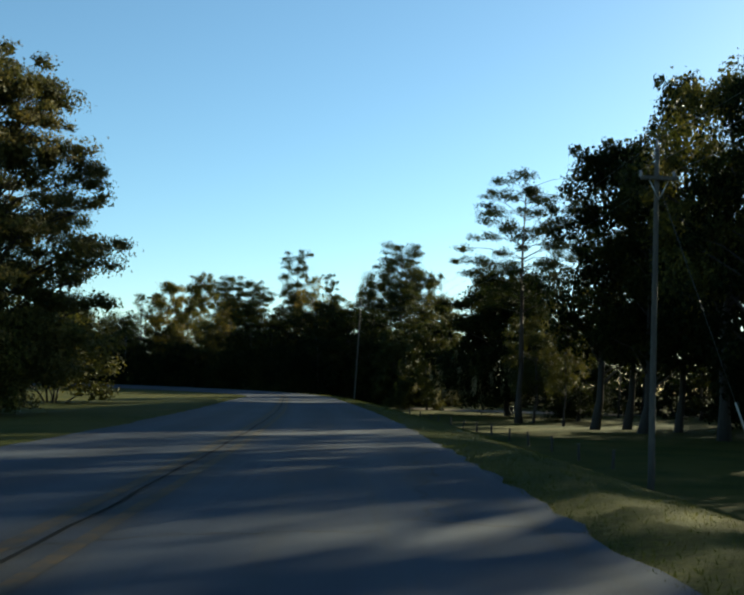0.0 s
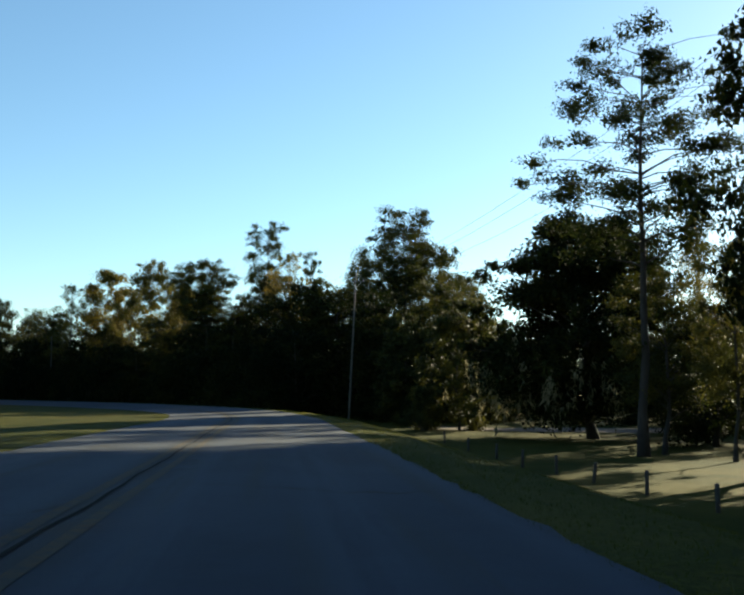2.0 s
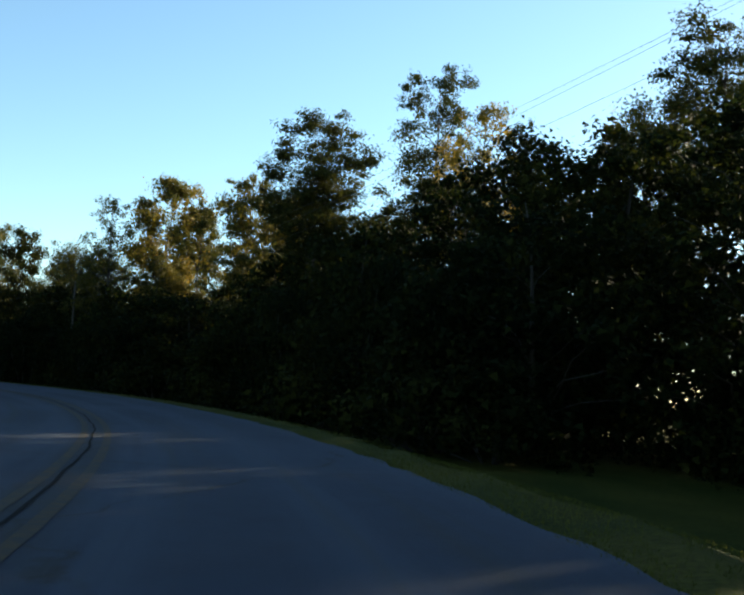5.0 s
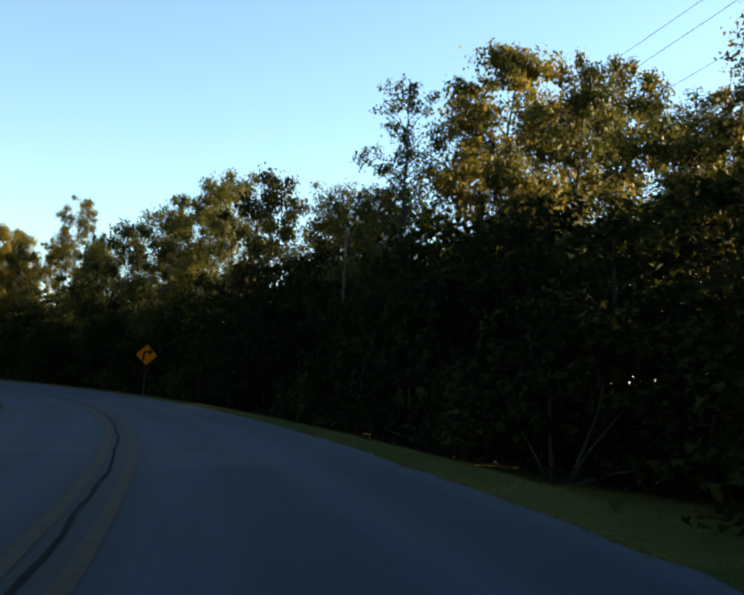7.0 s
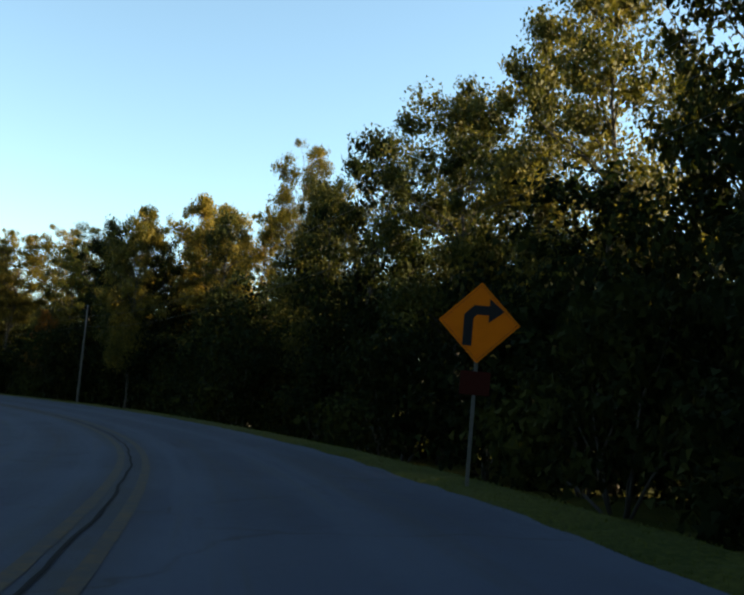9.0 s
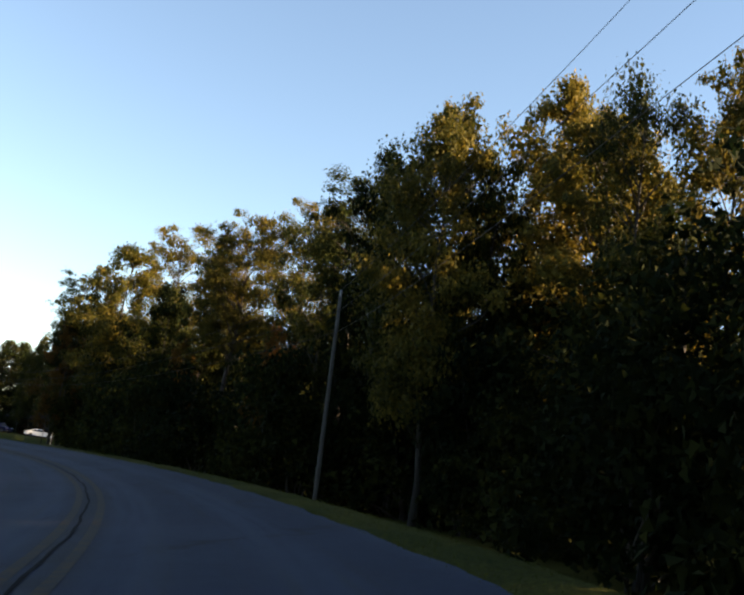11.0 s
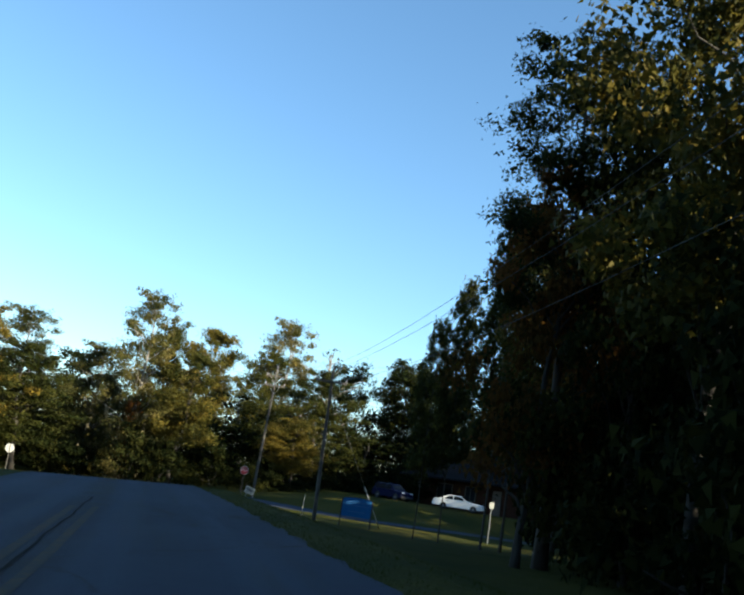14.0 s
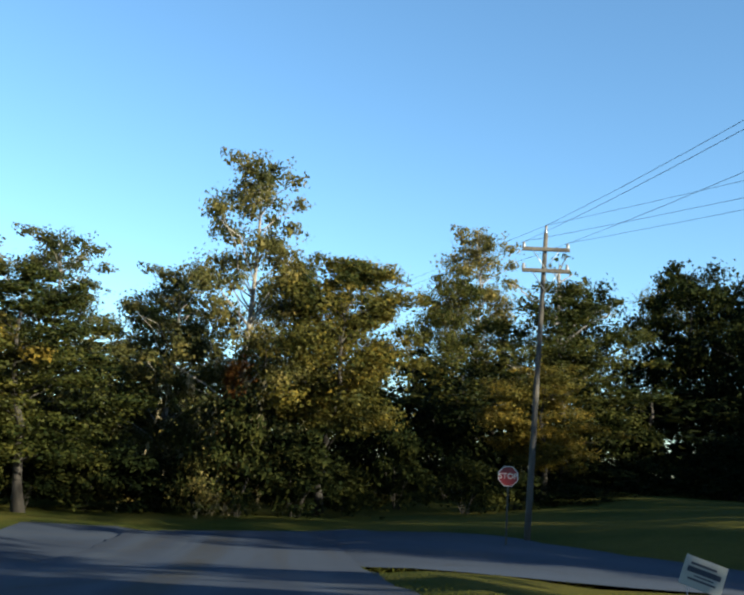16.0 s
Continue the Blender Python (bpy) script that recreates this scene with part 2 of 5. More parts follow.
def bank(s):
    """The road's cross fall: its right side rises in the long left bend."""
    return np.interp(s, (60, 116, 150, 180, 228, 250, 275, 295, 314, 330, 347, 372), (0, .035, .05, .055, .10, .125, .135, .135, .11, .075, .055, .05))


def line_height(s):
    return np.interp(s, (335, 345, 350, 355, 362, 369, 376, 400), (0, -0.03, -0.12, -0.32, -0.80, -1.25, -1.5, -1.5))


def edge_right(s):
    return np.interp(s, (0, 30, 65, 90, 120, 150, 180, 205, 230, 260, 290, 320, 345, 358), (2.05, 2.2, 2.35, 2.3, 2.75, 3.15, 3.3, 3.1, 2.9, 2.6, 2.2, 2.0, 1.8, 1.9))


def centre(s):
    return np.interp(s, (0, 40, 75, 120, 155, 180, 205, 230, 290, 345), (-1.95, -1.9, -1.95, -1.4, -0.9, -1.0, -1.15, -1.25, -1.35, -1.7))


def edge_left(s):
    return centre(s) - 3.4


def step01(a, b, x):
    u = np.clip((x - a) / (b - a), 0, 1)
    return u * u * (3 - 2 * u)


def along(xy):
    """How far along the driven line, and how far to its right, places lie."""
    xy = np.atleast_2d(np.asarray(xy, float))
    s, l = np.empty(len(xy)), np.empty(len(xy))
    for i in range(0, len(xy), 4000):
        q = xy[i:i + 4000]
        k = ((q[:, None, :] - PLAN[None, ::2, :]) ** 2).sum(2).argmin(1) * 2
        d = q - PLAN[k]
        s[i:i + 4000] = PLAN_S[k] + (d * PLAN_D[k]).sum(1)
        l[i:i + 4000] = (d * PLAN_R[k]).sum(1)
    return s, l


def surface(s, l):
    """Height of the road's surface, carried on past its edges."""
    return line_height(s) + bank(s) * l


STREET = smooth_line([(-224.5, 203.0), (-224.8, 209.0), (-223.0, 214.0), (-218.6, 219.0), (-215.8, 224.5), (-214.8, 230.0), (-214.5, 237.0), (-215.0, 247.0)], 0.8)
STREET_HALF = np.interp(np.linspace(0, 1, len(STREET)), np.linspace(0, 1, 7), (9.0, 8.8, 4.6, 2.3, 2.0, 1.9, 1.9))
LANE = smooth_line([(4.0, 112.5), (12.0, 110.5), (24.0, 111.5), (40.0, 116.0), (62.0, 124.0)], 0.8)
LANE_HALF = np.interp(np.linspace(0, 1, len(LANE)), np.linspace(0, 1, 4), (2.2, 3.6, 4.0, 4.0))


def ground_height(xy):
    """The land with the beds of the road, the street and the lane cut into it."""
    z = open_height(xy)
    for line, half in ((STREET, STREET_HALF), (LANE, LANE_HALF)):
        near = np.flatnonzero((np.abs(xy - line.mean(0)) < 50).all(1))
        if len(near):
            d = np.sqrt(((xy[near][:, None, :] - line[None]) ** 2).sum(2))
            k = d.argmin(1)
            z[near] -= np.where(d[np.arange(len(near)), k] < half[k] - 0.35, 0.14, 0.0)
    return z


def open_height(xy):
    s, l = along(xy)
    er, el = edge_right(s), edge_left(s)
    right = np.interp(s, (95, 125, 140, 335, 350, 358), (-2.1, -1.3, -0.6, -0.5, -0.95, -1.0))
    right = right + 1.3 * step01(369, 378, s) * step01(6, 19, l)
    left = np.interp(s, (0, 330, 350, 372), (-0.35, -0.35, -0.9, -1.9))
    wide = np.interp(s, (90, 120), (8.0, 4.5))
    z = surface(s, np.clip(l, el - 1.5, er + 1.0))
    z = z + (right - z) * step01(er + 0.8, er + 0.8 + wide, l)
    z = z + (left - z) * step01(-el + 1.0, -el + 8.0, -l)
    inside = (l < er - 0.12) & (l > el + 0.12) & (s < ROAD_END + 4)
    bumps = 0.05 * np.sin(xy[:, 0] * 0.35 + 1.3) * np.sin(xy[:, 1] * 0.41) * step01(er + 3, er + 9, np.abs(l))
    return z - np.where(inside, 0.16, 0.0) + bumps


def spot(s, l, sink=0.0):
    """The place on the ground at s along the line and l to its right."""
    i = int(np.clip(np.searchsorted(PLAN_S, s), 1, len(PLAN) - 1))
    x, y = PLAN[i] + PLAN_R[i] * l + PLAN_D[i] * (s - PLAN_S[i])
    return float(x), float(y), float(ground_height(np.array([[x, y]]))[0]) - sink


# ---- mesh helpers ----
def mesh_of(name, verts, faces, material, smooth=False):
    me = bpy.data.meshes.new(name)
    me.from_pydata([tuple(v) for v in verts], [], [tuple(f) for f in faces])
    me.materials.append(material)
    if smooth:
        me.polygons.foreach_set("use_smooth", [True] * len(me.polygons))
    me.update()
    return me


def tris_mesh(name, verts, material):
    """A mesh of loose triangles, three rows of verts for each."""
    n = len(verts) // 3
    me = bpy.data.meshes.new(name)
    me.vertices.add(n * 3)
    me.vertices.foreach_set("co", np.asarray(verts, np.float32).ravel())
    me.loops.add(n * 3)
    me.loops.foreach_set("vertex_index", np.arange(n * 3, dtype=np.int32))
    me.polygons.add(n)
    me.polygons.foreach_set("loop_start", np.arange(0, n * 3, 3, dtype=np.int32))
    me.materials.append(material)
    me.update(calc_edges=True)
    return me


def thing(name, place, label, category, group="", turn=0.0, kind=""):
    ob = new(name)
    ob.matrix_basis = pose(*place, 0, 0, turn)
    return tagged(ob, label, category, group, kind)


def part(name, data, material, parent, label="", category=""):
    """A bmesh or a mesh as one object under its thing."""
    if isinstance(data, bmesh.types.BMesh):
        me = bpy.data.meshes.new(name)
        data.to_mesh(me)
        data.free()
    else:
        me = data
    if material and not len(me.materials):
        me.materials.append(material)
    ob = new(name, me)
    ob.parent = parent
    return tagged(ob, label)


def box_bm(size, at=(0, 0, 0), bevel=0.0, turn=None):
    bm = bmesh.new()
    bmesh.ops.create_cube(bm, size=1.0)
    bmesh.ops.scale(bm, vec=size, verts=bm.verts)
    if bevel:
        bmesh.ops.bevel(bm, geom=list(bm.edges), offset=bevel, segments=2, affect="EDGES", profile=0.5)
    if turn:
        bmesh.ops.transform(bm, matrix=turn, verts=bm.verts)
    bmesh.ops.translate(bm, vec=at, verts=bm.verts)
    return bm


def tube(points, radii, sides=8, cap=True):
    """Verts and faces of a tapered tube along points."""
    p = np.array(points, float)
    d = np.gradient(p, axis=0)
    d /= np.maximum(np.linalg.norm(d, axis=1), 1e-9)[:, None]
    side = np.cross(d, np.where(np.abs(d[:, 2:3]) > 0.9, (1.0, 0, 0), (0, 0, 1.0)))
    side /= np.linalg.norm(side, axis=1)[:, None]
    up = np.cross(side, d)
    a = np.arange(sides) * 2 * np.pi / sides
    v = p[:, None, :] + np.array(radii)[:, None, None] * (side[:, None, :] * np.cos(a)[None, :, None] + up[:, None, :] * np.sin(a)[None, :, None])
    n = len(p)
    f = [(i * sides + j, i * sides + (j + 1) % sides, (i + 1) * sides + (j + 1) % sides, (i + 1) * sides + j) for i in range(n - 1) for j in range(sides)]
    if cap:
        f.append(tuple(range((n - 1) * sides, n * sides)))
        f.append(tuple(range(sides - 1, -1, -1)))
    return v.reshape(-1, 3), f


def tube_mesh(name, runs, material, sides=8):
    """One mesh out of several tubes (points, radii)."""
    vs, fs, k = [], [], 0
    for points, radii in runs:
        v, f = tube(points, radii, sides)
        vs.append(v)
        fs += [tuple(i + k for i in q) for q in f]
        k += len(v)
    return mesh_of(name, np.vstack(vs), fs, material, True)


# ---- ground and road ----
def build_ground():
    def axis(lo, hi, step):
        near = np.arange(lo, hi + step, step)
        grow = step * 1.35 ** np.arange(1, 24)
        out = np.cumsum(grow)
        out = out[out < 2500]
        return np.concatenate([(lo - out)[::-1], near, near[-1] + out])
    xs, ys = axis(-262, 48, 1.5), axis(-40, 250, 1.5)
    gx, gy = np.meshgrid(xs, ys)
    xy = np.stack([gx.ravel(), gy.ravel()], 1)
    z = ground_height(xy)
    w = len(xs)
    faces = [(j * w + i, j * w + i + 1, (j + 1) * w + i + 1, (j + 1) * w + i) for j in range(len(ys) - 1) for i in range(w - 1)]
    ob = new("ground", mesh_of("ground", np.column_stack([xy, z]), faces, GROUND, True))
    tagged(ob, "uneven mown grass ground with dry patches", "ground", kind="structure")


def ribbon(name, s0, s1, left, right, lift, material, step=1.0, parent=None, rough_edge=0.0, cross=4, seed=3):
    """A strip of the road between two offsets from the driven line."""
    rng = np.random.default_rng(seed)
    ss = np.arange(s0, s1 + step / 2, step)
    idx = np.clip(np.searchsorted(PLAN_S, ss), 1, len(PLAN) - 1)
    le, ri = left(ss), right(ss)
    if rough_edge:
        le = le - rough_edge * rng.random(len(ss))
        ri = ri + rough_edge * rng.random(len(ss))
    vs = []
    for k in range(cross + 1):
        l = le + (ri - le) * k / cross
        p = PLAN[idx] + PLAN_R[idx] * l[:, None] + PLAN_D[idx] * (ss - PLAN_S[idx])[:, None]
        vs.append(np.column_stack([p, surface(ss, l) + lift]))
    n = len(ss)
    faces = [(k * n + i, (k + 1) * n + i, (k + 1) * n + i + 1, k * n + i + 1) for k in range(cross) for i in range(n - 1)]
    me = mesh_of(name, np.vstack(vs), faces, material, True)
    across = np.concatenate([le + (ri - le) * k / cross - centre(ss) for k in range(cross + 1)])
    uv = np.stack([across, np.tile(ss, cross + 1)], 1)
    order = np.empty(len(me.loops), np.int32)
    me.loops.foreach_get("vertex_index", order)
    me.uv_layers.new(name="lanes").data.foreach_set("uv", uv[order].astype(np.float32).ravel())
    ob = new(name, me)
    ob.parent = parent
    return ob


def build_road():
    road = ribbon("road", -70, ROAD_END, edge_left, edge_right, 0.0, ASPHALT, 0.7, None, 0.16, 6)
    tagged(road, "worn grey asphalt road with a ragged edge", "road", kind="structure")
    for side in (-0.30, 0.16):
        ribbon("yellow_line", -70, 326, lambda s: centre(s) + side, lambda s: centre(s) + side + 0.13, 0.006, YELLOW_LINE, 1.0, road, 0.012, 1)
    ribbon("crack_seal", -60, 330, lambda s: centre(s) - 0.065 + 0.02 * np.sin(s * 0.9) + 0.012 * np.sin(s * 2.3), lambda s: centre(s) - 0.03 + 0.02 * np.sin(s * 0.9) + 0.012 * np.sin(s * 2.3), 0.010, SEAL, 0.4, road, 0.012, 1)


# ---- trees ----
def leaf_tris(rng, at, out, size, width, droop=0.0, loose=0.55):
    """Leaves or sprays at places, each lying roughly across its way out."""
    n = len(at)
    face = out / np.maximum(np.linalg.norm(out, axis=1), 1e-6)[:, None] + rng.normal(size=(n, 3)) * loose
    face /= np.linalg.norm(face, axis=1)[:, None]
    d = rng.normal(size=(n, 3))
    d[:, 2] -= droop
    d -= face * (d * face).sum(1)[:, None]
    d /= np.maximum(np.linalg.norm(d, axis=1), 1e-6)[:, None]
    side = np.cross(face, d)
    k = size * (0.6 + 0.8 * rng.random(n))[:, None]
    w = k * width * 0.5
    return np.stack([at - side * w, at + d * k, at + side * w], 1).reshape(-1, 3)


def blades(rng, at, out, size, width, droop=0.0):
    """Upright blades or strands at places, pointing roughly the way out."""
    n = len(at)
    d = rng.normal(size=(n, 3)) * 0.75 + out
    d[:, 2] -= droop
    d /= np.linalg.norm(d, axis=1)[:, None]
    side = np.cross(d, rng.normal(size=(n, 3)))
    side /= np.maximum(np.linalg.norm(side, axis=1), 1e-6)[:, None]
    k = size * (0.6 + 0.8 * rng.random(n))[:, None]
    w = k * width * 0.5
    return np.stack([at - side * w, at + d * k, at + side * w], 1).reshape(-1, 3)


def unit(rng, n):
    d = rng.normal(size=(n, 3))
    return d / np.linalg.norm(d, axis=1)[:, None]


def pad_leaves(rng, pads, radii, per, leaf, width, flat=0.7, twigs=7, core=10, droop=0.0, ragged=0.0):
    """Leaves of a crown: every pad is a bunch of leafy twig ends round a closed heart of larger sprays."""
    out = []
    mean = np.mean(radii)
    for c, r in zip(pads, radii):
        n = max(12, int(per * (r / mean) ** 2))
        ways = unit(rng, twigs)
        ways[:, 2] = np.abs(ways[:, 2]) * 0.8 - 0.15
        ends = ways * (0.40 + (0.40 + ragged) * rng.random((twigs, 1))) * r
        k = rng.integers(0, twigs, n)
        d = unit(rng, n)
        far = 0.25 + 0.75 * rng.random(n) ** 0.6
        far[::6] *= 1.0 + 0.8 * rng.random(len(far[::6]))
        q = ends[k] + d * far[:, None] * r * (0.34 + 0.30 * rng.random(twigs)[k])[:, None]
        q[:, 2] *= flat
        out.append(leaf_tris(rng, c + q, d + ways[k] * 0.8 + (0, 0, 0.15), leaf, width, droop))
        if core:
            n = int(core * 1.7)
            d = unit(rng, n)
            q = d * (rng.random(n) ** 0.5)[:, None] * r * 0.5
            q[:, 2] *= flat
            out.append(leaf_tris(rng, c + q, d, min(0.3 * r, 0.27), 0.95, 0.0, 0.8))
    return np.vstack(out)


def limb(rng, a, b, r, sag=0.08, n=5):
    a, b = np.array(a, float), np.array(b, float)
    u = np.linspace(0, 1, n)[:, None]
    length = np.linalg.norm(b - a)
    p = a + (b - a) * u + rng.normal(size=(n, 3)) * 0.03 * length * np.sin(u * np.pi)
    p[:, 2] += sag * length * np.sin(u[:, 0] * np.pi)
    return p, np.linspace(r, r * 0.25, n)


def outline_of(kind, u):
    """How wide a crown is, as a share of its radius, at a share of its height."""
    if kind == "pine":                   # open below, full and round above
        return 0.45 + 0.55 * math.sin(math.pi * min(1.0, 0.10 + 0.80 * u))
    if kind == "spire":                  # a slim pointed crown
        return 0.25 + 0.75 * math.sin(math.pi * (0.30 + 0.66 * u)) ** 0.8
    if kind == "high":                   # a wide flat-topped crown on bare limbs
        return 0.35 + 0.65 * math.sin(math.pi * (0.05 + 0.72 * u)) ** 0.7
    return max(0.30, math.sin(math.pi * (0.24 + 0.66 * u)) ** 0.7)


def make_tree(name, label, height, radius, low, seed, leaves, bark, pads=60, per=330, leaf=0.165, width=0.95, pad=0.33,
              trunk=0.22, flat=0.85, kind="broad", moss=0.0, skirt=0, limbs=3, core=20, ragged=0.15, spurs=7, wild=0.06):
    """A tree: trunk with limbs, a crown of leafy pads. low: where the crown begins, as a share of the height."""
    rng = np.random.default_rng(seed)
    tree = thing(name, (0, 0, 0), label, "tree")
    wander = np.cumsum(rng.normal(size=(9, 2)) * 0.011 * height, axis=0) * (0.35 if kind in ("pine", "spire") else 1.0)
    hz = np.linspace(-0.4, height * 0.95, 9)
    wander -= wander[0]
    tp = np.column_stack([wander, hz])
    tr = trunk * (1 - np.linspace(0, 0.9, 9) ** 1.1)
    tr[0] *= 1.5
    runs = [(tp, tr)]
    phase = rng.random(3) * 6.283
    cs, rs = [], []
    for i in range(pads + spurs):
        spur = i >= pads
        u = (i + rng.random()) / pads if not spur else 0.25 + 0.75 * rng.random()
        a = i * 2.39996 + rng.normal() * 0.5
        wide = radius * outline_of(kind, u) * (1 + 0.16 * math.sin(2 * a + phase[0]) + wild * 2 * math.sin(3 * a + 5 * u + phase[1]))
        r = wide * (math.sqrt(0.12 + 0.88 * rng.random()) if not spur else 0.98 + 0.15 * rng.random()) - pad * radius * 0.35
        size = pad * radius * (0.62 + 0.76 * rng.random()) * (0.62 if spur else 1.0) * (1.12 - 0.3 * u)
        z = height * (low + (1.0 - low) * u) - size * flat * 0.8 + rng.normal() * 0.012 * height
        if kind == "pine":               # whorls of level boughs
            tier = 1.0 / 9
            z = height * (low + (1.0 - low) * (round(u / tier) * tier * 0.8 + u * 0.2)) - size * flat * 0.8
        z = min(z, height - size * flat * 0.75)
        base = np.array([np.interp(z, hz, tp[:, 0]), np.interp(z, hz, tp[:, 1]), z])
        c = base + np.array([math.cos(a) * r, math.sin(a) * r, 0.0])
        cs.append(c)
        rs.append(size)
        if kind == "pine" or spur or i % limbs == 0:
            drop = (0.12 if kind == "pine" else 0.55) * max(0.0, r) + 0.02 * height
            z0 = max(height * 0.12, z - drop)
            a0 = (np.interp(z0, hz, tp[:, 0]), np.interp(z0, hz, tp[:, 1]), z0)
            runs.append(limb(rng, a0, c, trunk * (0.26 if kind == "pine" else 0.34) * (1 - 0.6 * min(1, u))))
    for i in range(skirt):              # low boughs on one side
        a, r = math.pi * 1.04 + rng.normal() * 0.6, radius * (0.62 + 0.33 * rng.random())
        cs.append(np.array([math.cos(a) * r, math.sin(a) * r, 3.4 + 2.8 * rng.random()]))
        rs.append(pad * radius * (0.7 + 0.4 * rng.random()))
    if moss and skirt:                  # limbs thick enough to tell apart
        part("trunk", tube_mesh("trunk", runs[:1], bark, 10), None, tree)
        for run in runs[1:]:
            part("limb", tube_mesh("limb", [run], bark, 6), None, tree)
    else:
        part("trunk", tube_mesh("trunk", runs, bark, 6), None, tree)
    part("crown", tris_mesh("crown", pad_leaves(rng, cs, rs, per, leaf, width, flat, 7, core, 0.25, ragged), leaves), None, tree)
    if moss:
        vs = []
        for c in (cs[-skirt:] if skirt else cs[:30:2]):
            for _ in range(int(8 * moss)):
                p = c + rng.normal(size=3) * (0.9, 0.9, 0.35) * 0.16 * radius
                n = 16
                ln = (0.5 + 1.4 * rng.random()) * moss
                z = -np.sort(rng.random(n)) * ln
                q = p + np.column_stack([rng.normal(size=(n, 2)) * 0.10 * (1 - 0.5 * rng.random((n, 1))), z])
                dn = np.tile((0.0, 0.0, -1.6), (n, 1))
                vs.append(blades(rng, q, dn, 0.38, 0.22))
        part("hanging_moss", tris_mesh("hanging_moss", np.vstack(vs), MOSS), None, tree, "grey-green strands of hanging moss")
    return tree


def make_bush(name, label, height, radius, seed, leaves, pads=22, per=150, leaf=0.16, stems=5, core=14):
    rng = np.random.default_rng(seed)
    bush = thing(name, (0, 0, 0), label, "bush")
    cs, rs, runs = [], [], []
    for i in range(pads):
        u = (i + rng.random()) / pads
        a = i * 2.39996 + rng.normal() * 0.4
        r = radius * math.sqrt(rng.random()) * (1 - 0.55 * u)
        cs.append(np.array([math.cos(a) * r, math.sin(a) * r, height * (0.10 + 0.78 * u)]))
        rs.append(radius * 0.36 * (0.7 + 0.6 * rng.random()))
        if i % max(1, pads // stems) == 0:
            runs.append(limb(rng, (math.cos(a) * 0.15, math.sin(a) * 0.15, -0.2), cs[-1], 0.05))
    part("stem", tube_mesh("stem", runs, BARK, 5), None, bush)
    part("foliage", tris_mesh("foliage", pad_leaves(rng, cs, rs, per, leaf, 0.85, 0.85, 7, core, 0.3, 0.3), leaves), None, bush)
    return bush


STOCK = {}


def put(kind, s, l, top, size, group, turn=None, place=None, label=""):
    """Stand a tree of that kind with its top at a height and its crown that wide; later ones copy the first."""
    x, y, z = place or spot(s, l)
    make, h, r = KINDS[kind]
    if turn is None:
        turn = (s * 37.0 + l * 91.0) % 360
    m = pose(x, y, z, 0, 0, turn) @ Matrix.Diagonal((size / r, size / r, (top - z) / h, 1))
    if kind in STOCK:
        k = STOCK[kind].scale
        ob = copy_thing(STOCK[kind], m @ Matrix.Diagonal((1 / k[0], 1 / k[1], 1 / k[2], 1)))
    else:
        ob = STOCK[kind] = make()
        ob.matrix_basis = m
    return tagged(ob, label, group=group)


